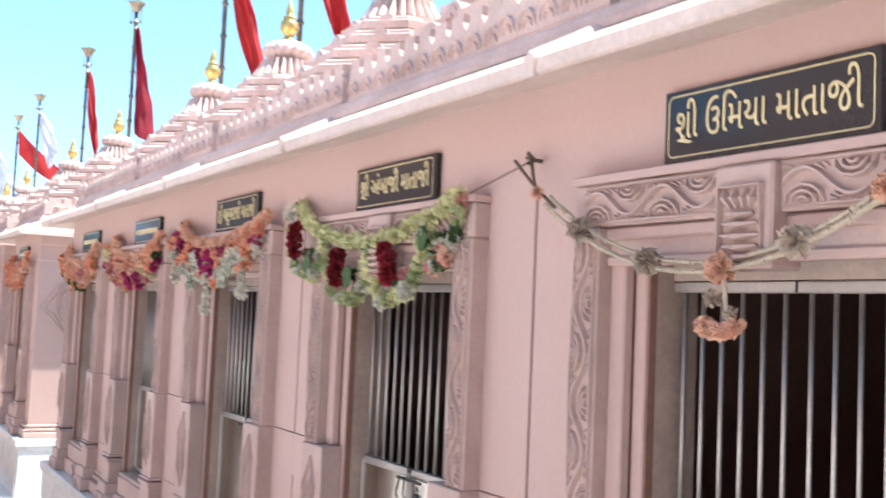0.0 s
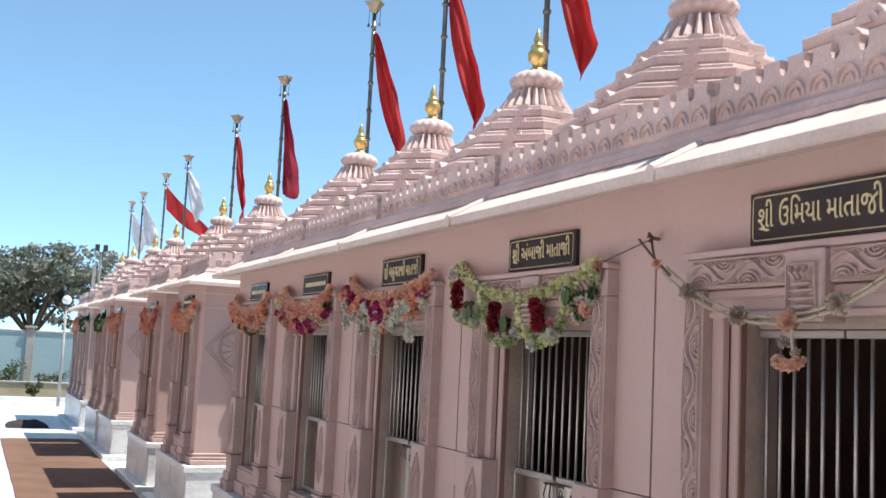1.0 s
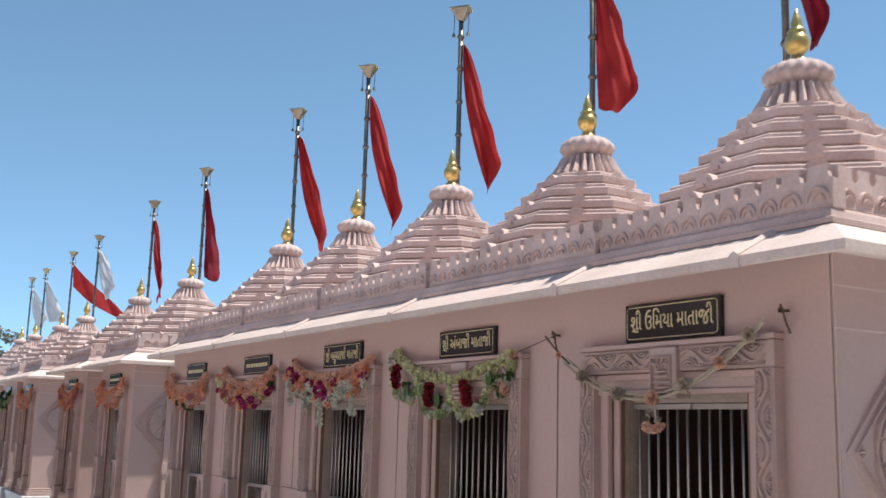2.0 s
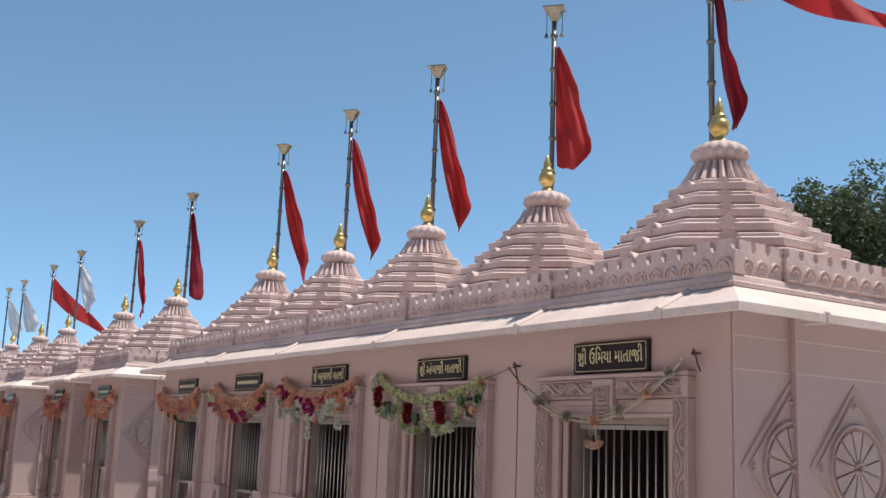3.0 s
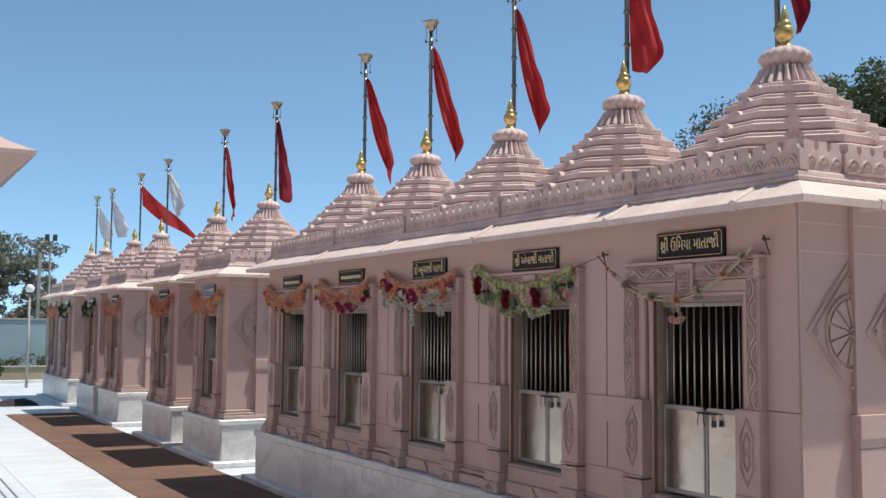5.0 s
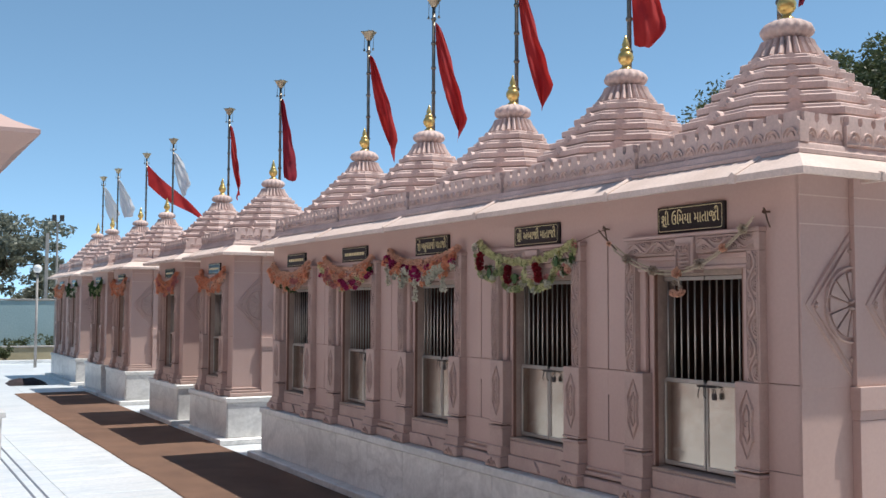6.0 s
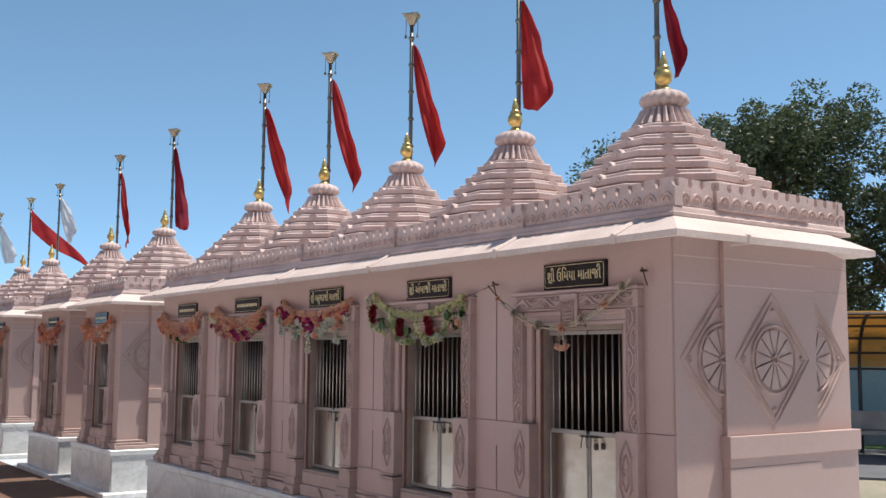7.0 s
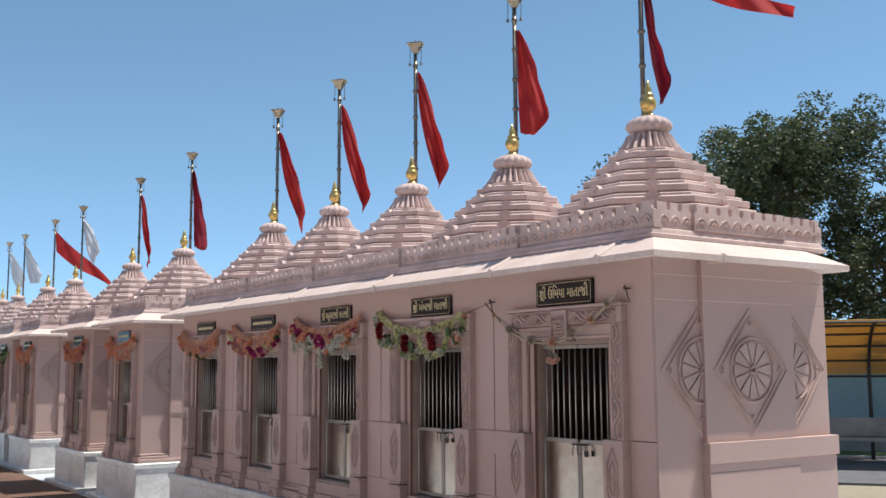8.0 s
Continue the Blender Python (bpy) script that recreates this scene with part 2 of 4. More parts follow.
def slab(bm, pts, x0, x1):
    """A flat piece with an outline of (y, z) between two x."""
    a = [bm.verts.new((x0, y, z)) for y, z in pts]
    b = [bm.verts.new((x1, y, z)) for y, z in pts]
    bm.faces.new(a)
    bm.faces.new(b[::-1])
    n = len(pts)
    for i in range(n):
        bm.faces.new((a[i], b[i], b[(i + 1) % n], a[(i + 1) % n]))


# ---- the shrines: sizes, heights above the court ----
GROUND = -0.30
PITCH, FACE = 1.62, 1.41
PLINTH, BASE, SILL, JOINT, HEAD, TOPF, EAVE, PARA, ROOF = 0.615, 0.853, 0.845, 1.425, 2.075, 2.285, 2.570, 2.735, 2.96
DEPTH = 1.66
HALF = 0.57
PIL, BARS = 0.095, 1.385


def leaf_strip(length, width, unit=0.15):
    """Carved running vine, along +z from 0, centred on y = 0: a waving stem with arched leaves in each bend."""
    bm = bmesh.new()
    n = max(1, round(length / unit))
    u = length / n
    a = width * 0.40

    def on(z, y):
        return min(max(y, -width / 2), width / 2), min(max(z, 0.002), length - 0.002)
    stem = []
    for i in range(n * 8 + 1):
        z = u * i / 8
        stem.append(on(z, a * math.sin(math.pi * z / u)))
    ridge(bm, stem, 0.013, 0.015)
    for i in range(n):
        s = -1 if i % 2 == 0 else 1
        zc = u * (i + 0.5)
        for r in (0.40, 0.25, 0.11):
            ridge(bm, [on(zc + u * r * math.cos(radians(g)), s * (width * 0.5 - width * 1.15 * r * math.sin(radians(g)))) for g in range(0, 181, 30)], 0.011, 0.014)
        for k in (-1, 1):
            ridge(bm, [on(zc + k * u * 0.16, -s * width * 0.40), on(zc + k * u * 0.27, -s * width * 0.44), on(zc + k * u * 0.40, -s * width * 0.30)], 0.010, 0.012)
            ridge(bm, [on(zc + k * u * 0.32, -s * width * 0.49), on(zc + k * u * 0.42, -s * width * 0.46), on(zc + k * u * 0.5, -s * width * 0.36)], 0.009, 0.011)
    for y in (-width / 2 - 0.006, width / 2 + 0.006):
        ridge(bm, [(y, 0.0), (y, length / 2), (y, length)], 0.012, 0.013)
    return to_mesh("carving", bm, CARVED)


def lozenge_relief(w, z0, z1):
    bm = bmesh.new()
    zm = (z0 + z1) / 2
    for k, t in ((1.0, 0.015), (0.58, 0.012)):
        for s in (-1, 1):
            ridge(bm, [(0, zm + (z1 - zm) * k), (s * w * 0.36 * k, zm + (z1 - zm) * 0.45 * k), (s * w * 0.30 * k, zm), (s * w * 0.36 * k, zm - (z1 - zm) * 0.45 * k), (0, zm - (z1 - zm) * k)], t, 0.017)
    ridge(bm, arc(0, zm, w * 0.14, w * 0.14, 0, 360, 10), 0.010, 0.010)
    return to_mesh("lozenge_carving", bm, CARVED)


def boss_mesh():
    """A small lotus boss that stands on a roof tier, facing -x."""
    bm = bmesh.new()
    for k, r in ((0.0, 0.045), (1.0, 0.030), (2.0, 0.015)):
        pts = arc(0, -0.012, r * 1.1, r * 1.15, 0, 180, 8)
        slab(bm, pts, -0.012 - 0.007 * k, 0.05)
    return to_mesh("lotus_boss", bm, ROOFPINK)


STRIP_V = leaf_strip(TOPF - 0.135 - JOINT, 0.066, 0.13)
STRIP_H = leaf_strip(0.455, 0.074, 0.115)
LOZENGE = lozenge_relief(0.125, 0.02, 0.40)
BOSS = boss_mesh()


def merlon_mesh():
    """One tooth of the parapet: rounded shoulders and a double arch carved low on its face."""
    bm = bmesh.new()
    w, h = 0.058, 0.168
    pts = [(-w, 0), (w, 0), (w, h - 0.056), (w - 0.014, h - 0.048), (w - 0.021, h - 0.028), (w - 0.016, h), (-w + 0.016, h), (-w + 0.021, h - 0.028), (-w + 0.014, h - 0.048), (-w, h - 0.056)]
    slab(bm, pts, 0.0, 0.034)
    box(bm, 0.034, 0.07, -w, w, 0.0, h - 0.004)
    ridge(bm, arc(0, 0.030, 0.046, 0.052, 0, 180, 8), 0.011, 0.013)
    ridge(bm, arc(0, 0.030, 0.024, 0.028, 0, 180, 6), 0.010, 0.012)
    ridge(bm, [(-w + 0.004, 0.01), (0, 0.01), (w - 0.004, 0.01)], 0.012, 0.008)
    return to_mesh("merlon", bm, ROOFPINK)


MERLON = merlon_mesh()


def rosette(half=0):
    """Raised diamond with a twelve-petal wheel, facing -x; half: -1 or 1 keeps one half."""
    bm = bmesh.new()
    a, b = 0.358, 0.403
    for k, w in ((1.0, 0.024), (0.87, 0.014)):
        for i in range(4):
            c = [(a * k, 0), (0, b * k), (-a * k, 0), (0, -b * k)]
            p, q = Vector(c[i]), Vector(c[(i + 1) % 4])
            ridge(bm, [tuple(p), tuple((p + q) / 2), tuple(q)], w, 0.016)
    ridge(bm, arc(0, 0, 0.206, 0.206, 0, 360, 36), 0.020, 0.017)
    ridge(bm, arc(0, 0, 0.022, 0.024, 0, 360, 12), 0.022, 0.026)
    for i in range(12):
        g = 30 * i
        slab(bm, arc(0, 0, 0.180, 0.180, g - 12.5, g + 12.5, 3) + arc(0, 0, 0.036, 0.036, g + 8, g - 8, 1), -0.013, 0.001)
    for sy, sz in ((1, 0), (-1, 0), (0, 1), (0, -1)):
        cy, cz = sy * 0.262, sz * 0.285
        for d in (-50, 0, 50):
            g = math.degrees(math.atan2(-sz, -sy)) + 180 + d
            e = (cy + 0.028 * math.cos(radians(g)), cz + 0.03 * math.sin(radians(g)))
            ridge(bm, [(cy, cz), ((cy + e[0]) / 2, (cz + e[1]) / 2), e], 0.024, 0.016)
    if half:
        geom = bm.verts[:] + bm.edges[:] + bm.faces[:]
        bmesh.ops.bisect_plane(bm, geom=geom, plane_co=(0, 0, 0), plane_no=(0, -half, 0), clear_outer=True)
    return to_mesh("diamond_carving", bm, CARVED)


ROSETTE, ROSE_A, ROSE_B = rosette(), rosette(-1), rosette(1)


def door_frame(parent, yc):
    """Carved stone surround of one doorway: pilasters, lintel, stepped mouldings, sill."""
    fr = part("door_frame", boxes([(-0.076, 0.0, yc - HALF - 0.008, yc + HALF + 0.008, TOPF - 0.022, TOPF)], 0.003), PINK, parent)
    for s in (-1, 1):
        o, i = yc + s * HALF, yc + s * (HALF - PIL)
        y0, y1 = min(o, i), max(o, i)
        pil = part("pilaster", boxes([(-0.07, 0.002, y0, y1, JOINT, TOPF - 0.128)], 0.004), CARVED, fr)
        part("carved_strip", STRIP_V, CARVED, pil, at=pose(-0.070, (y0 + y1) / 2, JOINT + 0.002, 0, 0, 0))
        j = yc + s * (HALF - 0.180)
        a0, a1 = min(o, j), max(o, j)
        bm = boxes([(-0.082, 0.002, a0, a1, BASE + 0.10, JOINT)], 0.004)
        box(bm, -0.098, 0.0, a0 - 0.006, a1 + 0.006, BASE + 0.055, BASE + 0.075, 0.004)
        box(bm, -0.092, 0.0, a0 - 0.002, a1 + 0.002, BASE + 0.085, BASE + 0.100, 0.004)
        box(bm, -0.086, 0.0, a0, a1, BASE - 0.08, BASE + 0.055, 0.004)
        box(bm, -0.105, 0.0, a0 - 0.010, a1 + 0.010, PLINTH + 0.085, BASE - 0.08, 0.005)
        box(bm, -0.125, 0.0, a0 - 0.020, a1 + 0.020, PLINTH, PLINTH + 0.085, 0.010)
        foot = part("pilaster_foot", bm, CARVED, fr)
        part("lozenge_relief", LOZENGE, CARVED, foot, at=pose(-0.082, (a0 + a1) / 2, BASE + 0.13))
        bm = bmesh.new()
        for q in (-0.04, 0, 0.04):
            ridge(bm, [(q - 0.022, 0), (q, 0.055 - abs(q) * 0.5), (q + 0.022, 0)], 0.014, 0.014)
        part("leaf_relief", bm, CARVED, foot, at=pose(-0.125, (a0 + a1) / 2, PLINTH + 0.012))
        # stepped inner mouldings and the deep jamb
        k1, k2, k3 = (yc + s * (HALF - d) for d in (PIL, 0.150, 0.192))
        rows = [(-0.030, 0.002, min(k1, k2), max(k1, k2), JOINT, HEAD), (0.002, 0.05, min(k2, k3), max(k2, k3), SILL, HEAD)]
        part("moulding", boxes(rows, 0.005), PINK, fr)
        e = yc + s * (HALF - 0.200)
        part("jamb", boxes([(0.03, 0.16, min(k3, e) - 0.001, max(k3, e), SILL, HEAD + 0.02)]), JAMB, fr)
    inner = HALF - PIL
    lint = part("lintel", boxes([(-0.035, 0.10, yc - inner, yc + inner, HEAD, TOPF - 0.128)], 0.004), CARVED, fr)
    part("moulding", boxes([(-0.050, 0.0, yc - inner, yc + inner, TOPF - 0.160, TOPF - 0.130), (-0.045, 0.0, yc - inner, yc + inner, HEAD - 0.012, HEAD + 0.012)], 0.005), PINK, lint)
    frz = part("frieze", boxes([(-0.066, 0.002, yc - HALF, yc + HALF, TOPF - 0.127, TOPF - 0.023)], 0.004), CARVED, fr)
    for s in (-1, 1):
        part("carved_strip", STRIP_H, CARVED, frz, at=pose(-0.066, yc - 0.535 if s < 0 else yc + 0.080, TOPF - 0.075) @ Matrix(((1, 0, 0, 0), (0, 0, 1, 0), (0, -1, 0, 0), (0, 0, 0, 1))))
    blk = boxes([(-0.092, 0.0, yc - 0.078, yc + 0.078, HEAD - 0.030, TOPF - 0.026)], 0.006)
    kb = part("key_block", blk, CARVED, fr)
    bm = bmesh.new()
    for k, (w, z) in enumerate(((0.034, 0.018), (0.047, 0.038), (0.052, 0.060), (0.047, 0.084), (0.036, 0.104))):
        ridge(bm, [(-w, z), (0, z - 0.004), (w, z)], 0.022, 0.026)
    for q in (-0.036, -0.013, 0.013, 0.036):
        ridge(bm, [(q * 0.7, 0.115), (q, 0.135), (q * 1.2, 0.155)], 0.018, 0.022)
    ridge(bm, [(-0.055, 0.0), (-0.055, 0.16), (0.055, 0.16), (0.055, 0.0), (-0.055, 0.0)], 0.012, 0.016)
    part("pot_relief", bm, CARVED, kb, at=pose(-0.092, yc, HEAD - 0.022))
    sill = part("sill", boxes([(-0.02, 0.20, yc - HALF + 0.18, yc + HALF - 0.18, BASE - 0.03, SILL)], 0.006), JAMB, fr)
    rows = [(-0.05, 0.0, yc - HALF + 0.20, yc + HALF - 0.20, PLINTH, PLINTH + 0.10), (-0.03, 0.0, yc - HALF + 0.20, yc + HALF - 0.20, PLINTH + 0.10, BASE - 0.03)]
    part("threshold", boxes(rows, 0.006), CARVED, fr)
    bm = bmesh.new()
    slab(bm, [(-0.06, 0), (0.06, 0), (0.045, 0.03), (0, 0.075), (-0.045, 0.03)], -0.02, 0.0)
    part("leaf_boss", bm, CARVED, fr, at=pose(-0.05, yc, PLINTH + 0.02))
    return fr


def grille_door(parent, yc):
    """Two steel leaves: bars above, a bright sheet below, bolt and padlock."""
    w = HALF - 0.207
    x = 0.085
    dr = part("grille_door", boxes([(x - 0.012, x + 0.018, yc - w, yc + w, HEAD - 0.043, HEAD + 0.018)]), JAMB, parent)
    mid = BARS
    for s in (-1, 1):
        y0, y1 = (yc - w, yc - 0.004) if s < 0 else (yc + 0.004, yc + w)
        z0, z1 = SILL + 0.012, HEAD - 0.045
        rows = [(x - 0.014, x + 0.014, y0, y0 + 0.014, z0, mid), (x - 0.014, x + 0.014, y1 - 0.014, y1, z0, mid)]
        rows += [(x - 0.013, x + 0.013, y0 + 0.012, y1 - 0.012, a, a + 0.028) for a in (z0, mid - 0.014)]
        part("top_rail", boxes([(x - 0.012, x + 0.012, y0, y1, z1 - 0.026, z1)], 0.003), STEEL, dr)
        part("leaf_frame", boxes(rows, 0.003), STEEL, dr)
        part("steel_panel", boxes([(x - 0.005, x + 0.004, y0 + 0.012, y1 - 0.012, z0 + 0.028, mid - 0.014)]), SHEET, dr, "bright steel sheet")
        n = 6
        for i in range(n):
            y = y0 + (y1 - y0) * (i + 0.5) / n
            part("bar", BAR, STEEL, dr, at=pose(x, y, mid))
    lock = part("bolt", tube(bmesh.new(), [(x - 0.03, yc - 0.11, mid - 0.02), (x - 0.03, yc + 0.05, mid - 0.02)], 0.006), IRON, dr)
    bm = boxes([(x - 0.046, x - 0.026, yc - 0.115, yc - 0.083, mid - 0.095, mid - 0.055)], 0.005)
    tube(bm, [(x - 0.037, yc - 0.100 + 0.011 * math.cos(radians(a)), mid - 0.056 + 0.026 * math.sin(radians(a))) for a in range(0, 181, 30)], 0.003)
    part("padlock", bm, IRON, lock, "dark iron padlock")
    bm = bmesh.new()
    for k in (0, 1):
        tube(bm, [(x - 0.035, yc + 0.02 - 0.03 * k, mid - 0.01), (x - 0.045, yc + 0.03 - 0.05 * k, mid - 0.07), (x - 0.03, yc + 0.04 - 0.06 * k, mid - 0.09)], 0.0035)
    part("hasp", bm, IRON, lock)
    return dr


BAR = to_mesh("bar", tube(bmesh.new(), [(0, 0, 0), (0, 0, HEAD - 0.06 - BARS)], 0.0062, 8), STEEL, True)

TIERS = 6


def dome(parent, x, yc):
    """Stepped octagonal roof with lotus bosses, fluted neck, ribbed disc and gilded finial."""
    prof = []
    top_r, low_r, z0, z1 = 0.200, 0.748, ROOF - 0.10, 3.443
    h = (z1 - z0) / TIERS
    for i in range(TIERS):
        f0, f1 = i / TIERS, (i + 1) / TIERS
        r0 = low_r + (top_r - low_r) * f0
        r1 = low_r + (top_r - low_r) * f1
        z = z0 + h * i
        d = r0 - r1
        prof += [(r0 - 0.012, z), (r0 + 0.004, z + h * 0.08), (r0 + 0.006, z + h * 0.46), (r0 - 0.006, z + h * 0.53), (r0 - d * 0.46, z + h * 0.62), (r0 - d * 0.48, z + h * 0.78), (r0 - d * 0.58, z + h * 0.85), (r1 - 0.016, z + h * 0.94), (r1 - 0.018, z + h)]
    c = 1 / math.cos(radians(22.5))
    dm = part("dome", lathe([(r * c, z) for r, z in prof], 8, radians(22.5)), ROOFPINK, parent, at=pose(x, yc, 0))
    for i in range(TIERS):
        f0 = i / TIERS
        r0 = low_r + (top_r - low_r) * f0
        for k in range(8):
            part("lotus_boss", BOSS, ROOFPINK, dm, at=pose(0, 0, z0 + h * (i + 0.40), 0, 0, 45 * k) @ Matrix.Translation((-(r0 - 0.018), 0, 0)) @ Matrix.Scale(1.40 - 0.45 * f0, 4))
    part("fluted_neck", lathe([(0.190, 3.425), (0.214, 3.442), (0.198, 3.470), (0.168, 3.518), (0.152, 3.560), (0.110, 3.566)], 96, 0, 24, 0.28), ROOFPINK, dm)
    part("ribbed_disc", lathe([(0.100, 3.555), (0.104, 3.578), (0.142, 3.590), (0.160, 3.610), (0.164, 3.632), (0.150, 3.662), (0.108, 3.690), (0.06, 3.705)], 64, 0, 16, 0.13), ROOFPINK, dm, smooth=True)
    fin = [(0.060, 3.700), (0.052, 3.716), (0.033, 3.729), (0.028, 3.744), (0.044, 3.760), (0.058, 3.782), (0.063, 3.810), (0.054, 3.837), (0.037, 3.853), (0.046, 3.864), (0.037, 3.878), (0.024, 3.886), (0.030, 3.908), (0.021, 3.936), (0.013, 3.958), (0.005, 3.985)]
    part("finial", lathe(fin, 20), GOLD, dm, "gilded pot finial", smooth=True)
    return dm


def shrine(name, label, centres, y0, y1, at, group=""):
    """A shrine on a marble plinth with one doorway, one stepped roof for each centre; local x = 0 is the wall's face."""
    b = thing(name, label, "shrine", at, group)
    # plinth of marble slabs with a base course and a top course
    pl = part("plinth", ring(bmesh.new(), 0, DEPTH, y0, y1, [(0.10, 0), (0.10, PLINTH - 0.075), (0.0, PLINTH - 0.075)], False), MARBLE, b, "white veined marble plinth")
    part("plinth_top", ring(bmesh.new(), 0, DEPTH, y0, y1, [(0.0, PLINTH - 0.074), (0.122, PLINTH - 0.074), (0.130, PLINTH - 0.066), (0.130, PLINTH - 0.012), (0.122, PLINTH - 0.004), (0.0, PLINTH)], False), MARBLE, pl)
    part("plinth_step", ring(bmesh.new(), 0, DEPTH, y0, y1, [(0.24, 0), (0.24, 0.065), (0.23, 0.075), (0.09, 0.075)], False), MARBLE, pl)
    n = max(1, round((y1 - y0 + 0.2) / 0.78))
    for i in range(n):
        a = y0 - 0.10 + (y1 - y0 + 0.2) * i / n
        c = y0 - 0.10 + (y1 - y0 + 0.2) * (i + 1) / n
        part("marble_slab", boxes([(-0.114, -0.098, a + 0.0015, c - 0.0015, 0.077, PLINTH - 0.077)], 0.002), MARBLE, pl)
    for i in range(2):
        a, c = -0.1 + 0.78 * i, -0.1 + 0.78 * (i + 1)
        part("marble_slab", boxes([(a + 0.0015, c - 0.0015, y0 - 0.114, y0 - 0.098, 0.077, PLINTH - 0.077)], 0.002), MARBLE, pl)
    # body: front piers, side, back, inner lining
    edges = [y0] + [v for c in centres for v in (c - HALF + 0.20, c + HALF - 0.20)] + [y1]
    rows = []
    for a, c in zip(edges[::2], edges[1::2]):
        rows.append((0.006, 0.14, a, c, PLINTH, EAVE + 0.08))
    for c in centres:
        rows.append((0.006, 0.14, c - HALF + 0.20, c + HALF - 0.20, HEAD, EAVE + 0.08))
        rows.append((0.006, 0.14, c - HALF + 0.20, c + HALF - 0.20, PLINTH, BASE - 0.03))
    rows += [(0.14, DEPTH, y0, y0 + 0.12, PLINTH, EAVE + 0.08), (0.14, DEPTH, y1 - 0.12, y1, PLINTH, EAVE + 0.08), (DEPTH - 0.12, DEPTH, y0 + 0.12, y1 - 0.12, PLINTH, EAVE + 0.08)]
    rows += [(0.14, DEPTH - 0.12, c - PITCH / 2 - 0.06, c - PITCH / 2 + 0.06, PLINTH, EAVE + 0.08) for c in centres[1:]]
    wl = part("wall", boxes(rows[:1]), GROOVE, b, "brown joints behind pink facing slabs")
    for r in rows[1:]:
        part("wall_core", boxes([r]), GROOVE, wl)
    # floor and lining carry the rooms' darkness in their colour
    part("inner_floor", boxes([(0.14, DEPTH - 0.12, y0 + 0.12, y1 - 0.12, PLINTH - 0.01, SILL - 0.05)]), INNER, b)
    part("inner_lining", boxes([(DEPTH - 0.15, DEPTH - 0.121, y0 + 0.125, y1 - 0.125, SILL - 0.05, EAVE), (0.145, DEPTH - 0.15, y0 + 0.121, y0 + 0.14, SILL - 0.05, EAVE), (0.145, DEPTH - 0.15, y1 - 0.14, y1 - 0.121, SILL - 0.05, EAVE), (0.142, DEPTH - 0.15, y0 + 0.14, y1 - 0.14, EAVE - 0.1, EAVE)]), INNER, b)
    # pink facing slabs on the front: upper, lower and base courses with joints between
    piers = [(y0, centres[0] - HALF)] + [(a + HALF, c - HALF) for a, c in zip(centres, centres[1:])] + [(centres[-1] + HALF, y1)]
    for k, (a, c) in enumerate(piers):
        m = (a + c) / 2 + 0.005
        cuts = [(a, m - 0.006), (m + 0.006, c)] if 0 < k < len(piers) - 1 else [(a, c)]
        for p, q in cuts:
            part("facing_slab", boxes([(-0.012, 0.008, p, q, JOINT + 0.002, TOPF + 0.005)]), PINK, wl)
        if len(cuts) == 2:
            zc = BASE + 0.10
            part("facing_slab", boxes([(-0.012, 0.008, a, m - 0.006, zc, JOINT - 0.003), (-0.012, 0.008, m + 0.006, c, zc, JOINT - 0.003), (-0.0115, 0.008, m - 0.0061, m + 0.0061, JOINT - 0.17, JOINT - 0.003)]), PINK, wl)
        else:
            part("facing_slab", boxes([(-0.012, 0.008, a, c, BASE + 0.10, JOINT - 0.003)], 0.0015), PINK, wl)
        part("facing_slab", boxes([(-0.014, 0.008, a, c, PLINTH + 0.10, BASE + 0.097)], 0.0015), PINK, wl)
        bm = boxes([(-0.060, 0.0, a - 0.012 if k else a - 0.05, c + 0.012, PLINTH, PLINTH + 0.075), (-0.042, 0.0, a - 0.004, c + 0.004, PLINTH + 0.085, PLINTH + 0.115), (-0.028, 0.0, a, c, PLINTH + 0.122, PLINTH + 0.145)], 0.007)
        part("base_moulding", bm, CARVED, wl)
    part("frieze_slab", boxes([(-0.012, 0.008, y0, y1, TOPF + 0.005, EAVE + 0.02)]), PINK, wl)
    # the long sides: recessed margins with half diamonds, a proud middle with a whole one, proud dado
    for s, yy in ((1, y0), (-1, y1)):
        flip = Matrix.Translation((0, yy, 0)) @ (Matrix.Identity(4) if s > 0 else Matrix.Diagonal((1, -1, 1, 1)))
        side = part("side_wall", boxes([(-0.012, DEPTH, -0.008, 0.004, PLINTH, EAVE + 0.02)]), PINK, b, at=flip)
        p0, p1 = 0.38, 1.26
        for z0, z1 in ((PLINTH + 0.02, JOINT - 0.2), (JOINT - 0.198, JOINT - 0.018)):
            part("facing_slab", boxes([(p0, p1, -0.062, -0.007, z0, z1)], 0.002), PINK, side)
        part("facing_slab", boxes([(p0 - 0.012, DEPTH + 0.012, -0.075, -0.006, JOINT - 0.145, JOINT - 0.016)], 0.003), PINK, side)
        part("facing_slab", boxes([(p1 + 0.002, DEPTH + 0.004, -0.055, -0.007, PLINTH + 0.02, JOINT - 0.147)], 0.002), PINK, side)
        for z0, z1 in ((JOINT - 0.014, 2.288), (2.290, 2.444), (2.446, EAVE + 0.02)):
            part("facing_slab", boxes([(p0, p1, -0.045, -0.007, z0, z1)], 0.002), PINK, side)
            part("facing_slab", boxes([(-0.012, p0 - 0.001, -0.014, -0.007, z0, z1)], 0.001), PINK, side)
            part("facing_slab", boxes([(p1 + 0.001, DEPTH, -0.014, -0.007, z0, z1)], 0.001), PINK, side)
        for z in (2.289, 2.445):
            part("mortar_joint", boxes([(p0 + 0.001, p1 - 0.001, -0.0465, -0.040, z - 0.003, z + 0.003)]), EAVEPINK, side)
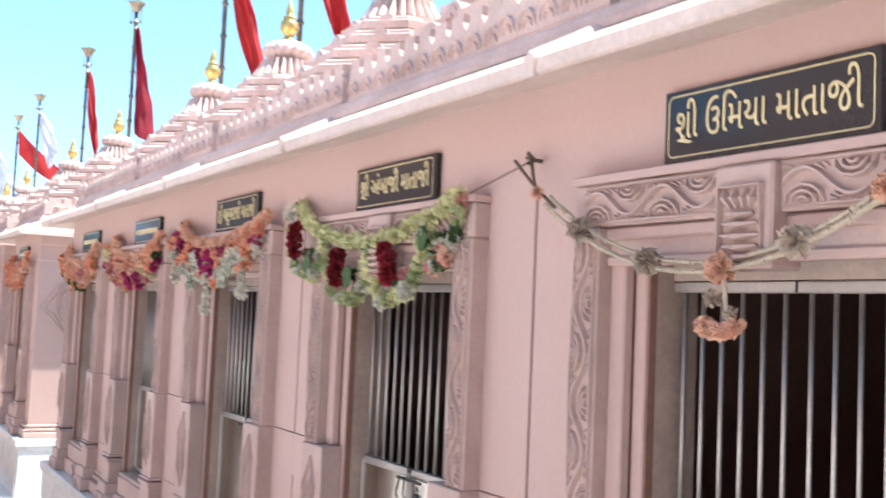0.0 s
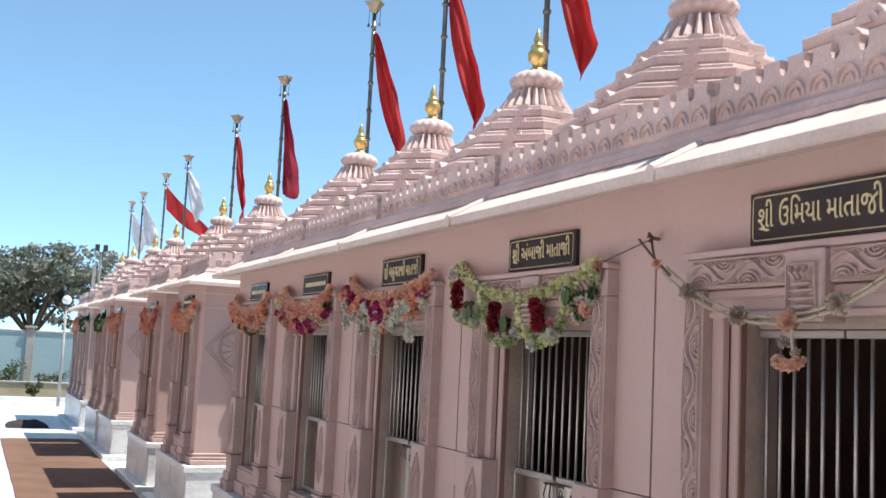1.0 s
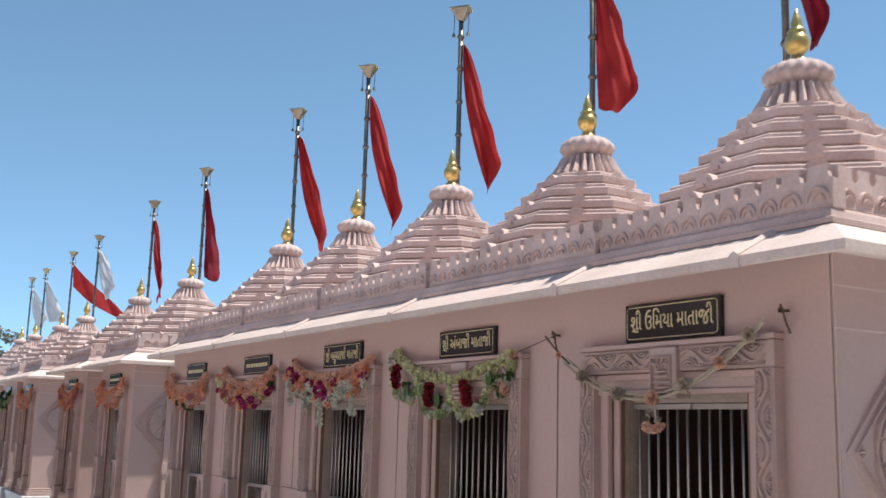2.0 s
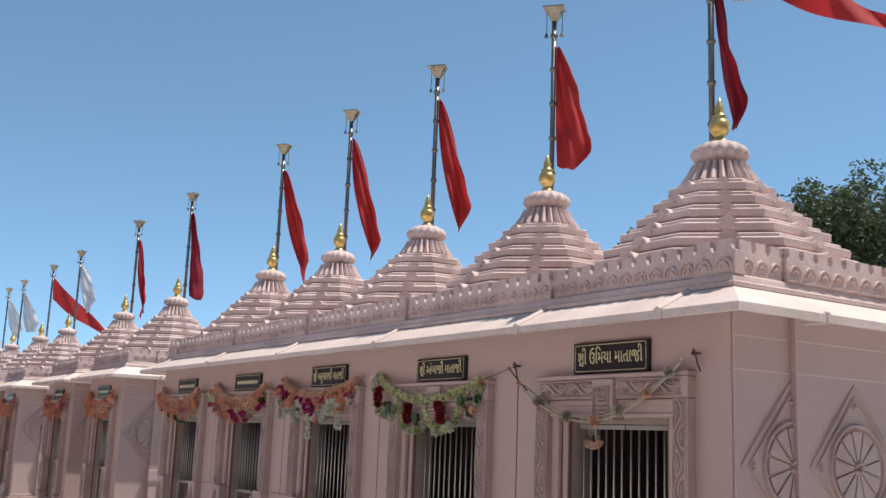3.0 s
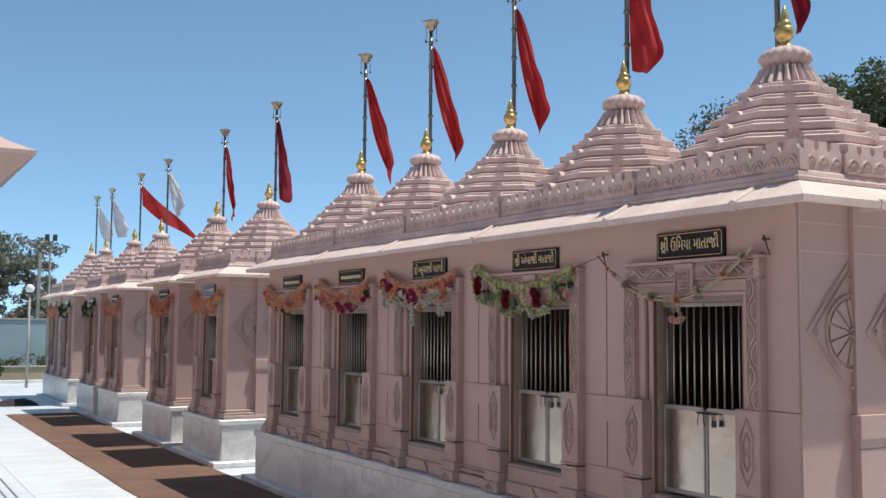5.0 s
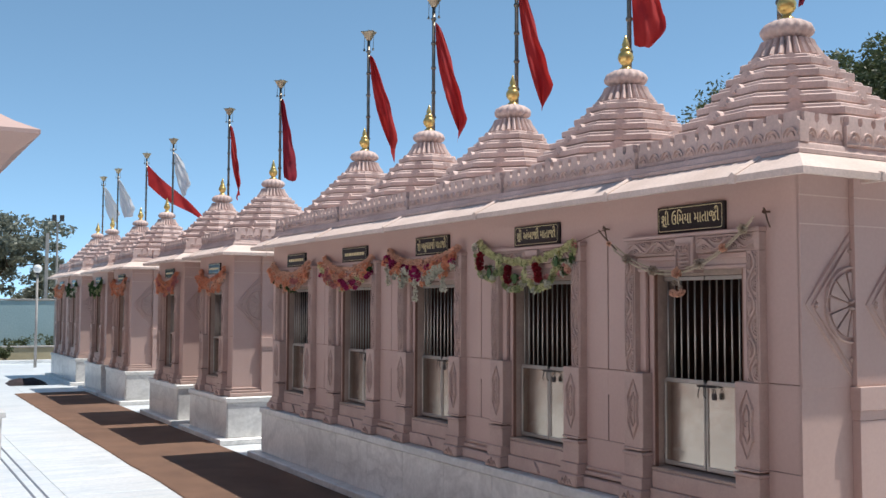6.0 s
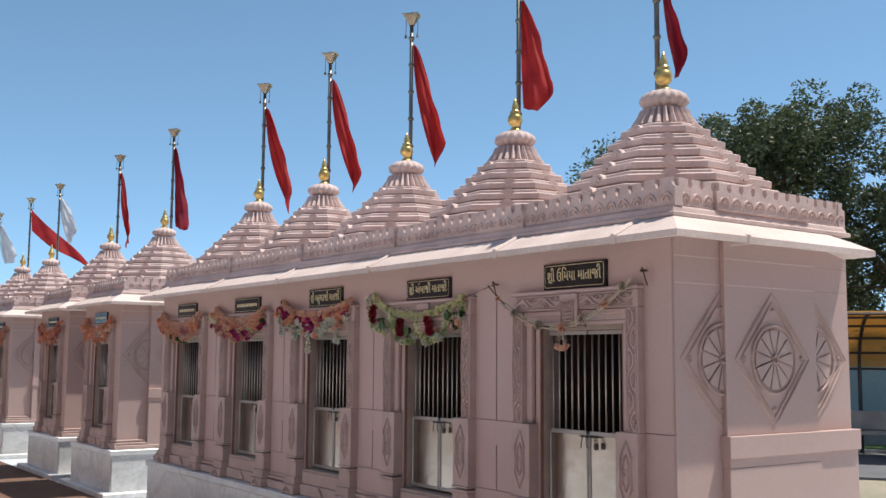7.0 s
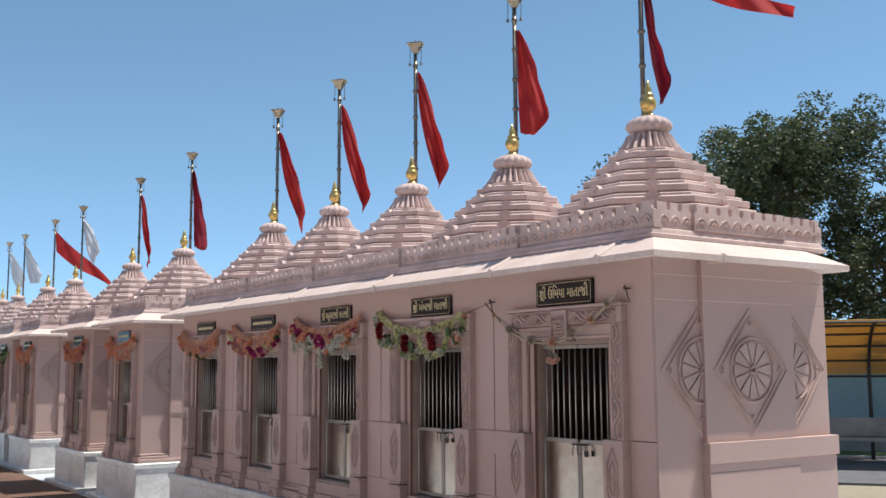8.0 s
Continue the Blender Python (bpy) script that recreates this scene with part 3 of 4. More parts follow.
            part("mortar_joint", boxes([(-0.0135, p0 - 0.002, -0.0155, -0.010, z - 0.003, z + 0.003)]), EAVEPINK, side)
        turn = Matrix.Rotation(radians(90), 4, "Z")
        part("diamond_relief", ROSETTE, CARVED, side, at=Matrix.Translation((0.82, -0.045, 1.855)) @ turn)
        part("diamond_relief", ROSE_B, CARVED, side, at=Matrix.Translation((p0 - 0.002, -0.014, 1.855)) @ turn)
        part("diamond_relief", ROSE_A, CARVED, side, at=Matrix.Translation((p1 + 0.002, -0.014, 1.855)) @ turn)
        bm = boxes([(-0.06, DEPTH + 0.03, -0.075, 0, PLINTH, PLINTH + 0.05), (-0.04, DEPTH, -0.055, 0, PLINTH + 0.055, PLINTH + 0.085), (-0.03, DEPTH, -0.035, 0, PLINTH + 0.092, PLINTH + 0.12)], 0.007)
        part("base_moulding", bm, CARVED, side)
    for c in centres:
        door_frame(b, c)
        grille_door(b, c)
    # eave: sloping stone slabs, with a small ridge over each joint
    ev = part("eave", ring(bmesh.new(), 0, DEPTH - 0.25, y0, y1, [(0.225, EAVE - 0.052), (0.238, EAVE - 0.048), (0.238, EAVE - 0.012), (0.13, EAVE + 0.048), (0.03, EAVE + 0.098), (-0.10, EAVE + 0.106), (-0.10, EAVE + 0.02)], True), EAVEPINK, b)
    part("soffit", ring(bmesh.new(), 0, DEPTH - 0.25, y0, y1, [(-0.09, EAVE + 0.004), (0.05, EAVE), (0.223, EAVE - 0.051), (0.10, EAVE + 0.012)], True), PINK, ev)
    for c in centres:
        for y in (c - HALF + 0.02, c + HALF - 0.02):
            if y0 + 0.1 < y < y1 - 0.1 and (y > c or c == centres[0]):
                bm = bmesh.new()
                v = [bm.verts.new(p) for p in ((-0.246, y - 0.022, EAVE - 0.058), (-0.246, y + 0.022, EAVE - 0.058), (-0.246, y + 0.022, EAVE - 0.008), (-0.246, y, EAVE + 0.006), (-0.246, y - 0.022, EAVE - 0.008))]
                w = [bm.verts.new((-0.02, q.co.y, q.co.z + (0.118 if q.co.z > EAVE - 0.03 else 0.07))) for q in v]
                bm.faces.new(v)
                bm.faces.new(w[::-1])
                for i in range(5):
                    bm.faces.new((v[i], w[i], w[(i + 1) % 5], v[(i + 1) % 5]))
                part("eave_ridge", bm, EAVEPINK, ev)
    part("eave_ridge", boxes([(0.36, 0.39, y0 - 0.243, y0 - 0.10, EAVE - 0.056, EAVE + 0.002)], 0.006), EAVEPINK, ev)
    # parapet: stepped plinth course, backing, carved teeth
    pr = part("parapet", ring(bmesh.new(), 0, DEPTH, y0, y1, [(0.035, EAVE + 0.10), (0.035, EAVE + 0.122), (0.016, EAVE + 0.130), (0.010, PARA - 0.010), (0.004, PARA), (-0.10, PARA), (-0.10, EAVE + 0.10)], True), ROOFPINK, b)
    part("roof_slab", boxes([(0.06, DEPTH - 0.06, y0 + 0.06, y1 - 0.06, EAVE + 0.09, PARA + 0.06)]), ROOFPINK, b)

    def teeth(a, c, place):
        n = max(1, round((c - a) / 0.112))
        for i in range(n):
            y = a + (c - a) * (i + 0.5) / n
            part("merlon", MERLON, ROOFPINK, pr, at=place(y, (c - a) / n / 0.118))
    for k, (a, c) in enumerate(piers):
        teeth((y0 - 0.014) if k == 0 else a - 0.02, (y1 + 0.014) if k == len(piers) - 1 else c + 0.02, lambda y, g: pose(0.002, y, PARA) @ Matrix.Diagonal((1, g, 1, 1)))
    for c in centres:
        teeth(c - HALF + 0.025, c + HALF - 0.025, lambda y, g: pose(0.026, y, PARA) @ Matrix.Diagonal((1, g, 1, 1)))
    for yy, rz in ((y0, 90), (y1, -90)):
        o = -1 if rz > 0 else 1
        for a, c, d in ((0.056, 0.365, -0.008), (0.37, 1.27, 0.016), (1.275, DEPTH + 0.03, -0.008)):
            teeth(a, c, lambda y, g, d=d, yy=yy, rz=rz, o=o: pose(y, yy + o * d, PARA, 0, 0, rz) @ Matrix.Diagonal((1, g, 1, 1)))
    teeth(y0, y1, lambda y, g: pose(DEPTH + 0.03, y, PARA, 0, 0, 180) @ Matrix.Diagonal((1, g, 1, 1)))
    for c in centres:
        dome(b, DEPTH / 2 - 0.01, c)
    return b


MAIN = [1.505 + PITCH * i for i in range(5)]
shrine("shrine_row", "long pink stone shrine building with five barred doorways and stepped domes", MAIN, 0.71, 8.78, pose(FACE, 0, GROUND))
FAR = [(1.41, 11.157), (1.41, 13.64), (1.41, 17.29), (1.41, 19.55), (1.41, 22.5), (1.41, 24.3)]
single = shrine("shrine", "small pink stone shrine with one barred doorway and a stepped dome", [0.0], -0.79, 0.79, pose(FAR[0][0], FAR[0][1], GROUND), "single shrines")
for x, y in FAR[1:]:
    copy_thing(single, pose(x, y, GROUND))

# ---- ground ----
def ground_sheet():
    bm = bmesh.new()
    v = [bm.verts.new(p) for p in ((-900, -900, GROUND - 0.02), (900, -900, GROUND - 0.02), (900, 900, GROUND - 0.02), (-900, 900, GROUND - 0.02))]
    bm.faces.new(v)
    return tagged(new("ground", to_mesh("ground", bm, EARTH)), "dry earth reaching to the horizon", "ground", kind="structure")


ground_sheet()
court = thing("pavement", "white marble paving of the temple court", "pavement", pose(0, 0, 0), kind="structure")
part("paving_bed", boxes([(-14, 8, -14, 31.6, GROUND - 0.015, GROUND - 0.006)]), PAVING, court)

SLAB = to_mesh("paving_slab", boxes([(-0.597, 0.597, -0.447, 0.447, -0.006, 0.0)], 0.0015), PAVING)
for i in range(4):
    for j in range(31):
        part("paving_slab", SLAB, PAVING, court, at=pose(-3.0 + 1.2 * i, 4.2 + 0.9 * j, GROUND))
INLAY = mat("dark_stone_inlay", (0.16, 0.17, 0.20), rough=0.4)
for dx in (0.0, 0.11):
    part("inlay_strip", boxes([(-1.49 + dx, -1.465 + dx, -4, 31, GROUND - 0.004, GROUND + 0.003)]), INLAY, court)
part("kerb", boxes([(-14, 8, 31.6, 31.9, GROUND - 0.015, GROUND + 0.10)], 0.01), MARBLE, court)


def matting():
    """A long strip of coir laid beside the plinths, its edges a little uneven."""
    bm = bmesh.new()
    rows = []
    n = 90
    for i in range(n + 1):
        y = -4 + 23.7 * i / n
        xo = -0.23 + 0.02 * noise.noise((0, y * 0.7, 0)) + 0.008 * noise.noise((2, y * 6, 0))
        xi = 1.155 + 0.015 * noise.noise((5, y * 0.6, 0))
        k = [(xo, 0.0), (xo + 0.01, 0.011)] + [(xo + (xi - xo) * q / 4, 0.012 + 0.006 * noise.noise((q, y * 1.3, 3))) for q in (1, 2, 3)] + [(xi, 0.011)]
        rows.append([(x, y, GROUND + z + 0.002) for x, z in k])
    bm.free()
    m = thing("matting", "brown coir matting strip laid along the marble plinths", "mat", pose(0, 0, 0))
    for s in range(0, n, 15):
        bm = bmesh.new()
        vs = [[bm.verts.new(p) for p in row] for row in rows[s:s + 16]]
        for a, b in zip(vs, vs[1:]):
            for q in range(5):
                bm.faces.new((a[q], a[q + 1], b[q + 1], b[q]))
        part("coir_length", bm, MAT, m)


matting()


def cloth_heap():
    bm = bmesh.new()
    n, m = 26, 12
    rows = []
    for i in range(n + 1):
        row = []
        for j in range(m + 1):
            u, v = i / n * 2 - 1, j / m * 2 - 1
            k = max(0, 1 - u * u) ** 0.6 * max(0, 1 - v * v) ** 0.6
            h = k * (0.12 + 0.12 * noise.noise((u * 3.1, v * 2.7, 1)) + 0.10 * noise.noise((u * 8, v * 8, 4)))
            row.append(bm.verts.new((u * 0.42, v * 0.5, max(h, 0.002))))
        rows.append(row)
    for a, b in zip(rows, rows[1:]):
        for j in range(m):
            bm.faces.new((a[j], a[j + 1], b[j + 1], b[j]))
    ob = tagged(new("crumpled_cloth", to_mesh("crumpled_cloth", bm, DARKCLOTH, True)), "crumpled heap of dark cloth on the marble", "cloth")
    ob.matrix_basis = pose(0.36, 22.5, GROUND)


cloth_heap()


# ---- name boards ----
def text_mesh(body, size, width):
    cu = bpy.data.curves.new("lettering", "FONT")
    cu.body, cu.size, cu.align_x, cu.align_y, cu.extrude = body, size, "CENTER", "CENTER", 0.0015
    ob = bpy.data.objects.new("lettering_source", cu)
    scene.collection.objects.link(ob)
    dg = bpy.context.evaluated_depsgraph_get()
    me = bpy.data.meshes.new_from_object(ob.evaluated_get(dg))
    bpy.data.objects.remove(ob)
    me.materials.clear()
    me.materials.append(LETTER)
    xs = [v.co.x for v in me.vertices] or [0, 1]
    k = width / max(max(xs) - min(xs), 0.01)
    c = (max(xs) + min(xs)) / 2
    for v in me.vertices:
        v.co = ((v.co.x - c) * k, v.co.y, v.co.z)
    return me


def board(y, x, z, w, h, text, label, tilt=0.0):
    b = thing("name_board", label, "sign", pose(x, y, z, 0, 0, 0) @ pose(0, 0, 0, tilt, 0, 0), "name boards")
    part("plate", boxes([(-0.022, 0.006, -w / 2, w / 2, 0, h)], 0.003), GRANITE, b)
    r = [(-w / 2 + 0.016, 0.014), (w / 2 - 0.016, 0.014), (w / 2 - 0.016, h - 0.014), (-w / 2 + 0.016, h - 0.014)]
    pts = []
    for i, (cy, cz) in enumerate(r):
        sy, sz = (1, -1)[cy > 0], (1, -1)[cz > h / 2]
        pts += arc(cy + sy * 0.014, cz + sz * 0.014, 0.014, 0.014, 180 + 90 * i, 270 + 90 * i, 3)
    bm = bmesh.new()
    pts.append(pts[0])
    for p, q in zip(pts, pts[1:]):
        d = (Vector(q) - Vector(p)).normalized() * 0.0018
        v = [bm.verts.new((-0.0235, a[0] + s * -d.y, a[1] + s * d.x)) for a, s in ((p, 1), (q, 1), (q, -1), (p, -1))]
        bm.faces.new(v)
    part("border_line", bm, LETTER, b)
    if text:
        me = text_mesh(text, h * 0.60, w * 0.86)
        lt = part("lettering", me, LETTER, b, at=Matrix.Translation((-0.0235, 0, h * 0.50)) @ Matrix(((0, 0, -1, 0), (-1, 0, 0, 0), (0, 1, 0, 0), (0, 0, 0, 1))))
        e = w * 0.43
        bm = bmesh.new()
        slab(bm, [(e - 0.004, h * 0.30), (e - 0.018, h * 0.335), (e - 0.052, h * 0.27), (e - 0.040, h * 0.245)], -0.0255, -0.0225)
        part("under_stroke", bm, LETTER, lt, at=lt.matrix_basis.inverted())
    else:
        bm = bmesh.new()
        random.seed(int(y * 10))
        q = -w * 0.40
        while q < w * 0.38:
            e = random.uniform(0.03, 0.07)
            box(bm, -0.024, -0.020, q, min(q + e, w * 0.40), h * 0.40, h * 0.60)
            q += e + 0.014
        part("lettering", bm, LETTER, b)
    return b


FZ = 1.993
board(1.513, FACE - 0.012, FZ, 0.573, 0.167, "શી ઉિમયા માતાજી", "black granite name board with gold lettering above the doorway")
board(3.137, FACE - 0.012, FZ, 0.578, 0.154, "શી અંબાજી માતાજી", "black granite name board with gold lettering above the doorway")
board(4.746, FACE - 0.012, FZ, 0.596, 0.163, "શી બહુચરાજી માતાજી", "black granite name board with gold lettering above the doorway")
board(6.38, FACE - 0.012, FZ, 0.60, 0.150, "", "dark granite name board with faint gold lettering")
board(8.00, FACE - 0.012, FZ, 0.56, 0.150, "", "dark granite name board with faint gold lettering")
for x, y in FAR:
    board(y + 0.04, x - 0.012, FZ, 0.55, 0.150, "", "dark granite name board with faint gold lettering")


# ---- garlands ----
def fluff(bm, c, r, n, flat=1.0):
    """A blossom: petals that spread from a point."""
    c = Vector(c)
    r *= 0.82
    for _ in range(int(n * 1.9)):
        d = Vector((random.gauss(-0.25, 1) * flat, random.gauss(0, 1), random.gauss(0, 1))).normalized()
        s = d.cross(Vector((random.gauss(0, 1), random.gauss(0, 1), random.gauss(0, 1)))).normalized() * r * 0.34
        e = c + d * r * random.uniform(0.75, 1.1)
        m = c + d * r * 0.70
        k = d.cross(s).normalized() * r * 0.14
        v = [bm.verts.new(p) for p in (c + d * r * 0.1, m + s + k, e, m - s + k)]
        bm.faces.new(v)


def hang(y0, z0, y1, z1, sag, s):
    return y0 + (y1 - y0) * s, z0 + (z1 - z0) * s - sag * 4 * s * (1 - s)


def nail(parent, y, z, x=0.0):
    bm = tube(bmesh.new(), [(0.02, y, z), (-0.05, y, z), (-0.060, y, z + 0.02)], 0.006)
    fluff(bm, (-0.05, y, z), 0.022, 8)
    tube(bm, [(-0.05, y, z + 0.012), (-0.055, y - 0.02, z - 0.045), (-0.06, y - 0.045, z - 0.09)], 0.005)
    part("nail", bm, FL["string"], parent, "iron nail bound with brown string")


def garland(yl, zl, yr, zr, at, label, rope, hangs, sag, tassels=(), rope_r=0.034, seed=1, depth=-0.088, n=34, group="door garlands"):
    """A festoon between two nails: a thick rope of blossoms, and rows of (colours, drop, radius, petals) under it."""
    random.seed(seed)
    g = thing("garland", label, "garland", at, group)
    bms = {}
    for i in range(n + 1):
        s = i / n
        y, z = hang(yl, zl, yr, zr, sag, s)
        bm = bms.setdefault(("rope", rope), bmesh.new())
        for _ in range(2):
            fluff(bm, (depth * (0.45 + 0.55 * min(1, 6 * s)) + random.uniform(-0.012, 0.012), y + random.uniform(-0.012, 0.012), z + random.uniform(-0.012, 0.012)), rope_r, 12)
    for k, (cols, drop, rad, loops) in enumerate(hangs):
        m = int(n * 0.9)
        for i in range(m + 1):
            s = 0.02 + 0.95 * i / m
            y, z = hang(yl, zl, yr, zr, sag, s)
            c = cols[int(s * len(cols) * 0.999)] if loops else random.choice(cols)
            d = drop * (0.72 + 0.28 * abs(math.sin(math.pi * s * loops)) if loops else random.uniform(0.8, 1.1)) * (0.75 + 0.25 * math.sin(math.pi * s))
            bm = bms.setdefault(("blossom", c), bmesh.new())
            fluff(bm, (depth - 0.006 * k + random.uniform(-0.02, 0.02), y + random.uniform(-0.015, 0.015), z - d + random.uniform(-0.014, 0.014)), rad, 13)
    for s, c, length in tassels:
        y, z = hang(yl, zl, yr, zr, sag, s)
        bm = bmesh.new()
        k = int(length / 0.032)
        for i in range(k):
            for _ in range(2):
                fluff(bm, (depth - 0.02, y + random.uniform(-0.02, 0.02), z - 0.10 - i * 0.032), 0.030 + 0.012 * (i == k - 1), 9)
        part("tassel", bm, FL[c], g)
    for (nm, c), bm in bms.items():
        part(nm, bm, FL[c], g)
    nail(g, yl, zl)
    return g


MAINF = pose(FACE, 0, 0)
# faded bead garland on the nearest doorway
random.seed(7)
g5 = thing("garland", "faded cream bead garland with withered blossoms and a hanging pompom", "garland", MAINF, "door garlands")
LOW5 = 0.29
bm = bmesh.new()
for off in (-0.013, 0.013):
    pts = [(-0.105 + off * 0.5, *hang(2.30, 2.050, 0.94, 2.03, LOW5, i / 44)) for i in range(5, 45)]
    pts = [(x, y, z + off * 0.8) for x, y, z in pts]
    for p, q in zip(pts, pts[1:]):
        for f in (0.0, 0.33, 0.66):
            c = Vector(p).lerp(Vector(q), f)
            fluff(bm, c, 0.011, 6)
    tube(bm, pts, 0.0055, 6)
part("bead_rope", bm, FL["cream"], g5)
for s, c, r in ((0.22, "dry", 0.042), (0.40, "dry", 0.046), (0.70, "dry", 0.048), (0.84, "peach", 0.036), (0.95, "cream", 0.042), (0.09, "peach", 0.026)):
    y, z = hang(2.30, 2.050, 0.94, 2.03, LOW5, s)
    bm = bmesh.new()
    fluff(bm, (-0.115, y, z), r, 40)
    part("blossom", bm, FL[c], g5)
y, z = hang(2.30, 2.050, 0.94, 2.03, LOW5, 0.565)
bm = bmesh.new()
for i in range(9):
    fluff(bm, (-0.12, y - 0.045 + 0.090 * i / 8, z - 0.125 - 0.012 * math.sin(i / 8 * math.pi)), 0.030, 16)
part("pompom", bm, FL["peach"], g5, "peach blossom pompom")
bm = bmesh.new()
fluff(bm, (-0.12, y, z - 0.01), 0.048, 40)
part("blossom", bm, FL["peach"], g5)
bm = bmesh.new()
fluff(bm, (-0.12, y + 0.02, z - 0.070), 0.028, 24)
fluff(bm, (-0.12, y - 0.03, z - 0.100), 0.024, 20)
tube(bm, [(-0.12, y - 0.01, z - 0.02), (-0.12, y - 0.02, z - 0.11)], 0.005)
part("tassel", bm, FL["dry"], g5)
part("cord", tube(bmesh.new(), [(-0.105, *hang(2.30, 2.050, 0.94, 2.03, LOW5, i / 44)) for i in range(0, 7)], 0.005, 6), FL["string"], g5)
nail(g5, 2.305, 2.060)
nail(g5, 0.904, 2.067)
wire = tube(bmesh.new(), [(-0.04, 2.31, 2.06), (-0.06, 2.60, 1.99)], 0.0025, 5)
part("wire", wire, FL["string"], g5)

g4 = garland(3.93, 2.045, 2.60, 1.985, MAINF, "thick yellow and green flower garland with crimson clusters", "yellow", [], 0.140, (), 0.040, 4)
loops = {}
for k, (s0, s1, drop) in enumerate(((0.0, 0.30, 0.20), (0.28, 0.58, 0.215), (0.54, 0.88, 0.215), (0.86, 1.0, 0.17))):
    for i in range(27):
        q = i / 26
        y, z = hang(3.93, 2.045, 2.60, 1.985, 0.140, s0 + (s1 - s0) * q)
        d = drop * min(1.0, 1.25 * math.sin(math.pi * q)) * (0.93 + 0.07 * math.cos(5 * q))
        c = (("white", "green", "yellow", "green", "yellow"), ("green", "white", "green", "yellow", "green"), ("yellow", "white", "green", "yellow", "yellow"), ("green", "pink", "peach", "white", "leaf"))[k][(i // 2 + k) % 5]
        fluff(loops.setdefault(c, bmesh.new()), (-0.088 + random.uniform(-0.012, 0.012), y + random.uniform(-0.008, 0.008), z - 0.02 - d), 0.040, 13)
    for i in range(7):
        y, z = hang(3.93, 2.045, 2.60, 1.985, 0.140, s0 + (s1 - s0) * random.uniform(0.25, 0.8))
        fluff(loops.setdefault(("leaf", "pink", "white", "green")[i % 4], bmesh.new()), (-0.078, y, z - drop * random.uniform(0.45, 0.85)), 0.034, 11)
for c, bm in loops.items():
    part("blossom", bm, FL[c], g4)
for s, d in ((0.10, 0.085), (0.40, 0.095), (0.69, 0.090)):
    y, z = hang(3.93, 2.045, 2.60, 1.985, 0.140, s)
    bm = bmesh.new()
    for q in range(4):
        fluff(bm, (-0.112, y + random.uniform(-0.018, 0.018), z - d + 0.036 - 0.028 * q), 0.046, 24)
    part("crimson_blossom", bm, FL["red"], g4, "crimson blossom")
for y, z in ((3.66, 1.80), (3.30, 1.75), (2.78, 1.86)):
    bm = bmesh.new()
    slab(bm, [(y + 0.032 * math.cos(radians(g)), z + 0.040 * math.sin(radians(g))) for g in range(0, 360, 40)], -0.118, -0.112)
    part("broad_leaf", bm, FL["leaf"], g4, "dark green cut leaf")
garland(5.56, 2.055, 4.21, 2.03, MAINF, "peach and magenta flower garland with white blossom tassels", "peach",
        [(("magenta", "magenta", "orange"), 0.060, 0.050, 0), (("magenta", "orange", "white", "magenta", "orange", "white", "orange"), 0.120, 0.050, 3), (("white", "orange", "white"), 0.175, 0.045, 0)], 0.115,
        ((0.08, "white", 0.20), (0.28, "white", 0.17), (0.48, "white", 0.27), (0.66, "white", 0.15), (0.86, "white", 0.24), (0.97, "magenta", 0.05)), 0.040, 5)
garland(7.14, 2.05, 5.84, 2.01, MAINF, "orange, pink and yellow flower garland", "peach",
        [(("pink", "peach", "orange"), 0.065, 0.050, 0), (("yellow", "pink", "peach", "magenta", "peach", "yellow", "orange"), 0.125, 0.050, 3), (("orange", "yellow", "magenta", "pink"), 0.180, 0.042, 0)], 0.12, ((0.97, "leaf", 0.06),), 0.040, 6)
garland(8.72, 2.04, 7.45, 2.02, MAINF, "bright orange and peach flower garland", "peach",
        [(("orange", "peach"), 0.065, 0.050, 0), (("orange", "peach", "orange", "pink", "orange"), 0.125, 0.052, 3), (("orange", "peach", "leaf"), 0.175, 0.042, 0)], 0.13, ((0.5, "orange", 0.12),), 0.042, 8)
for k, (x, y) in enumerate(FAR):
    main, second = (("orange", "peach"), ("orange", "pink"), ("orange", "peach"), ("leaf", "green"), ("leaf", "white"), ("orange", "peach"))[k]
    garland(0.66, 2.05, -0.62, 2.05, pose(x, y, 0), "bright orange flower garland" if main == "orange" else "dark green and white leaf garland", main,
            [((main, second), 0.075, 0.055, 0), ((main, main, second), 0.145, 0.055, 3)], 0.15, ((0.12, main, 0.16), (0.5, second, 0.14), (0.85, main, 0.16)), 0.046, 20 + k, n=22)


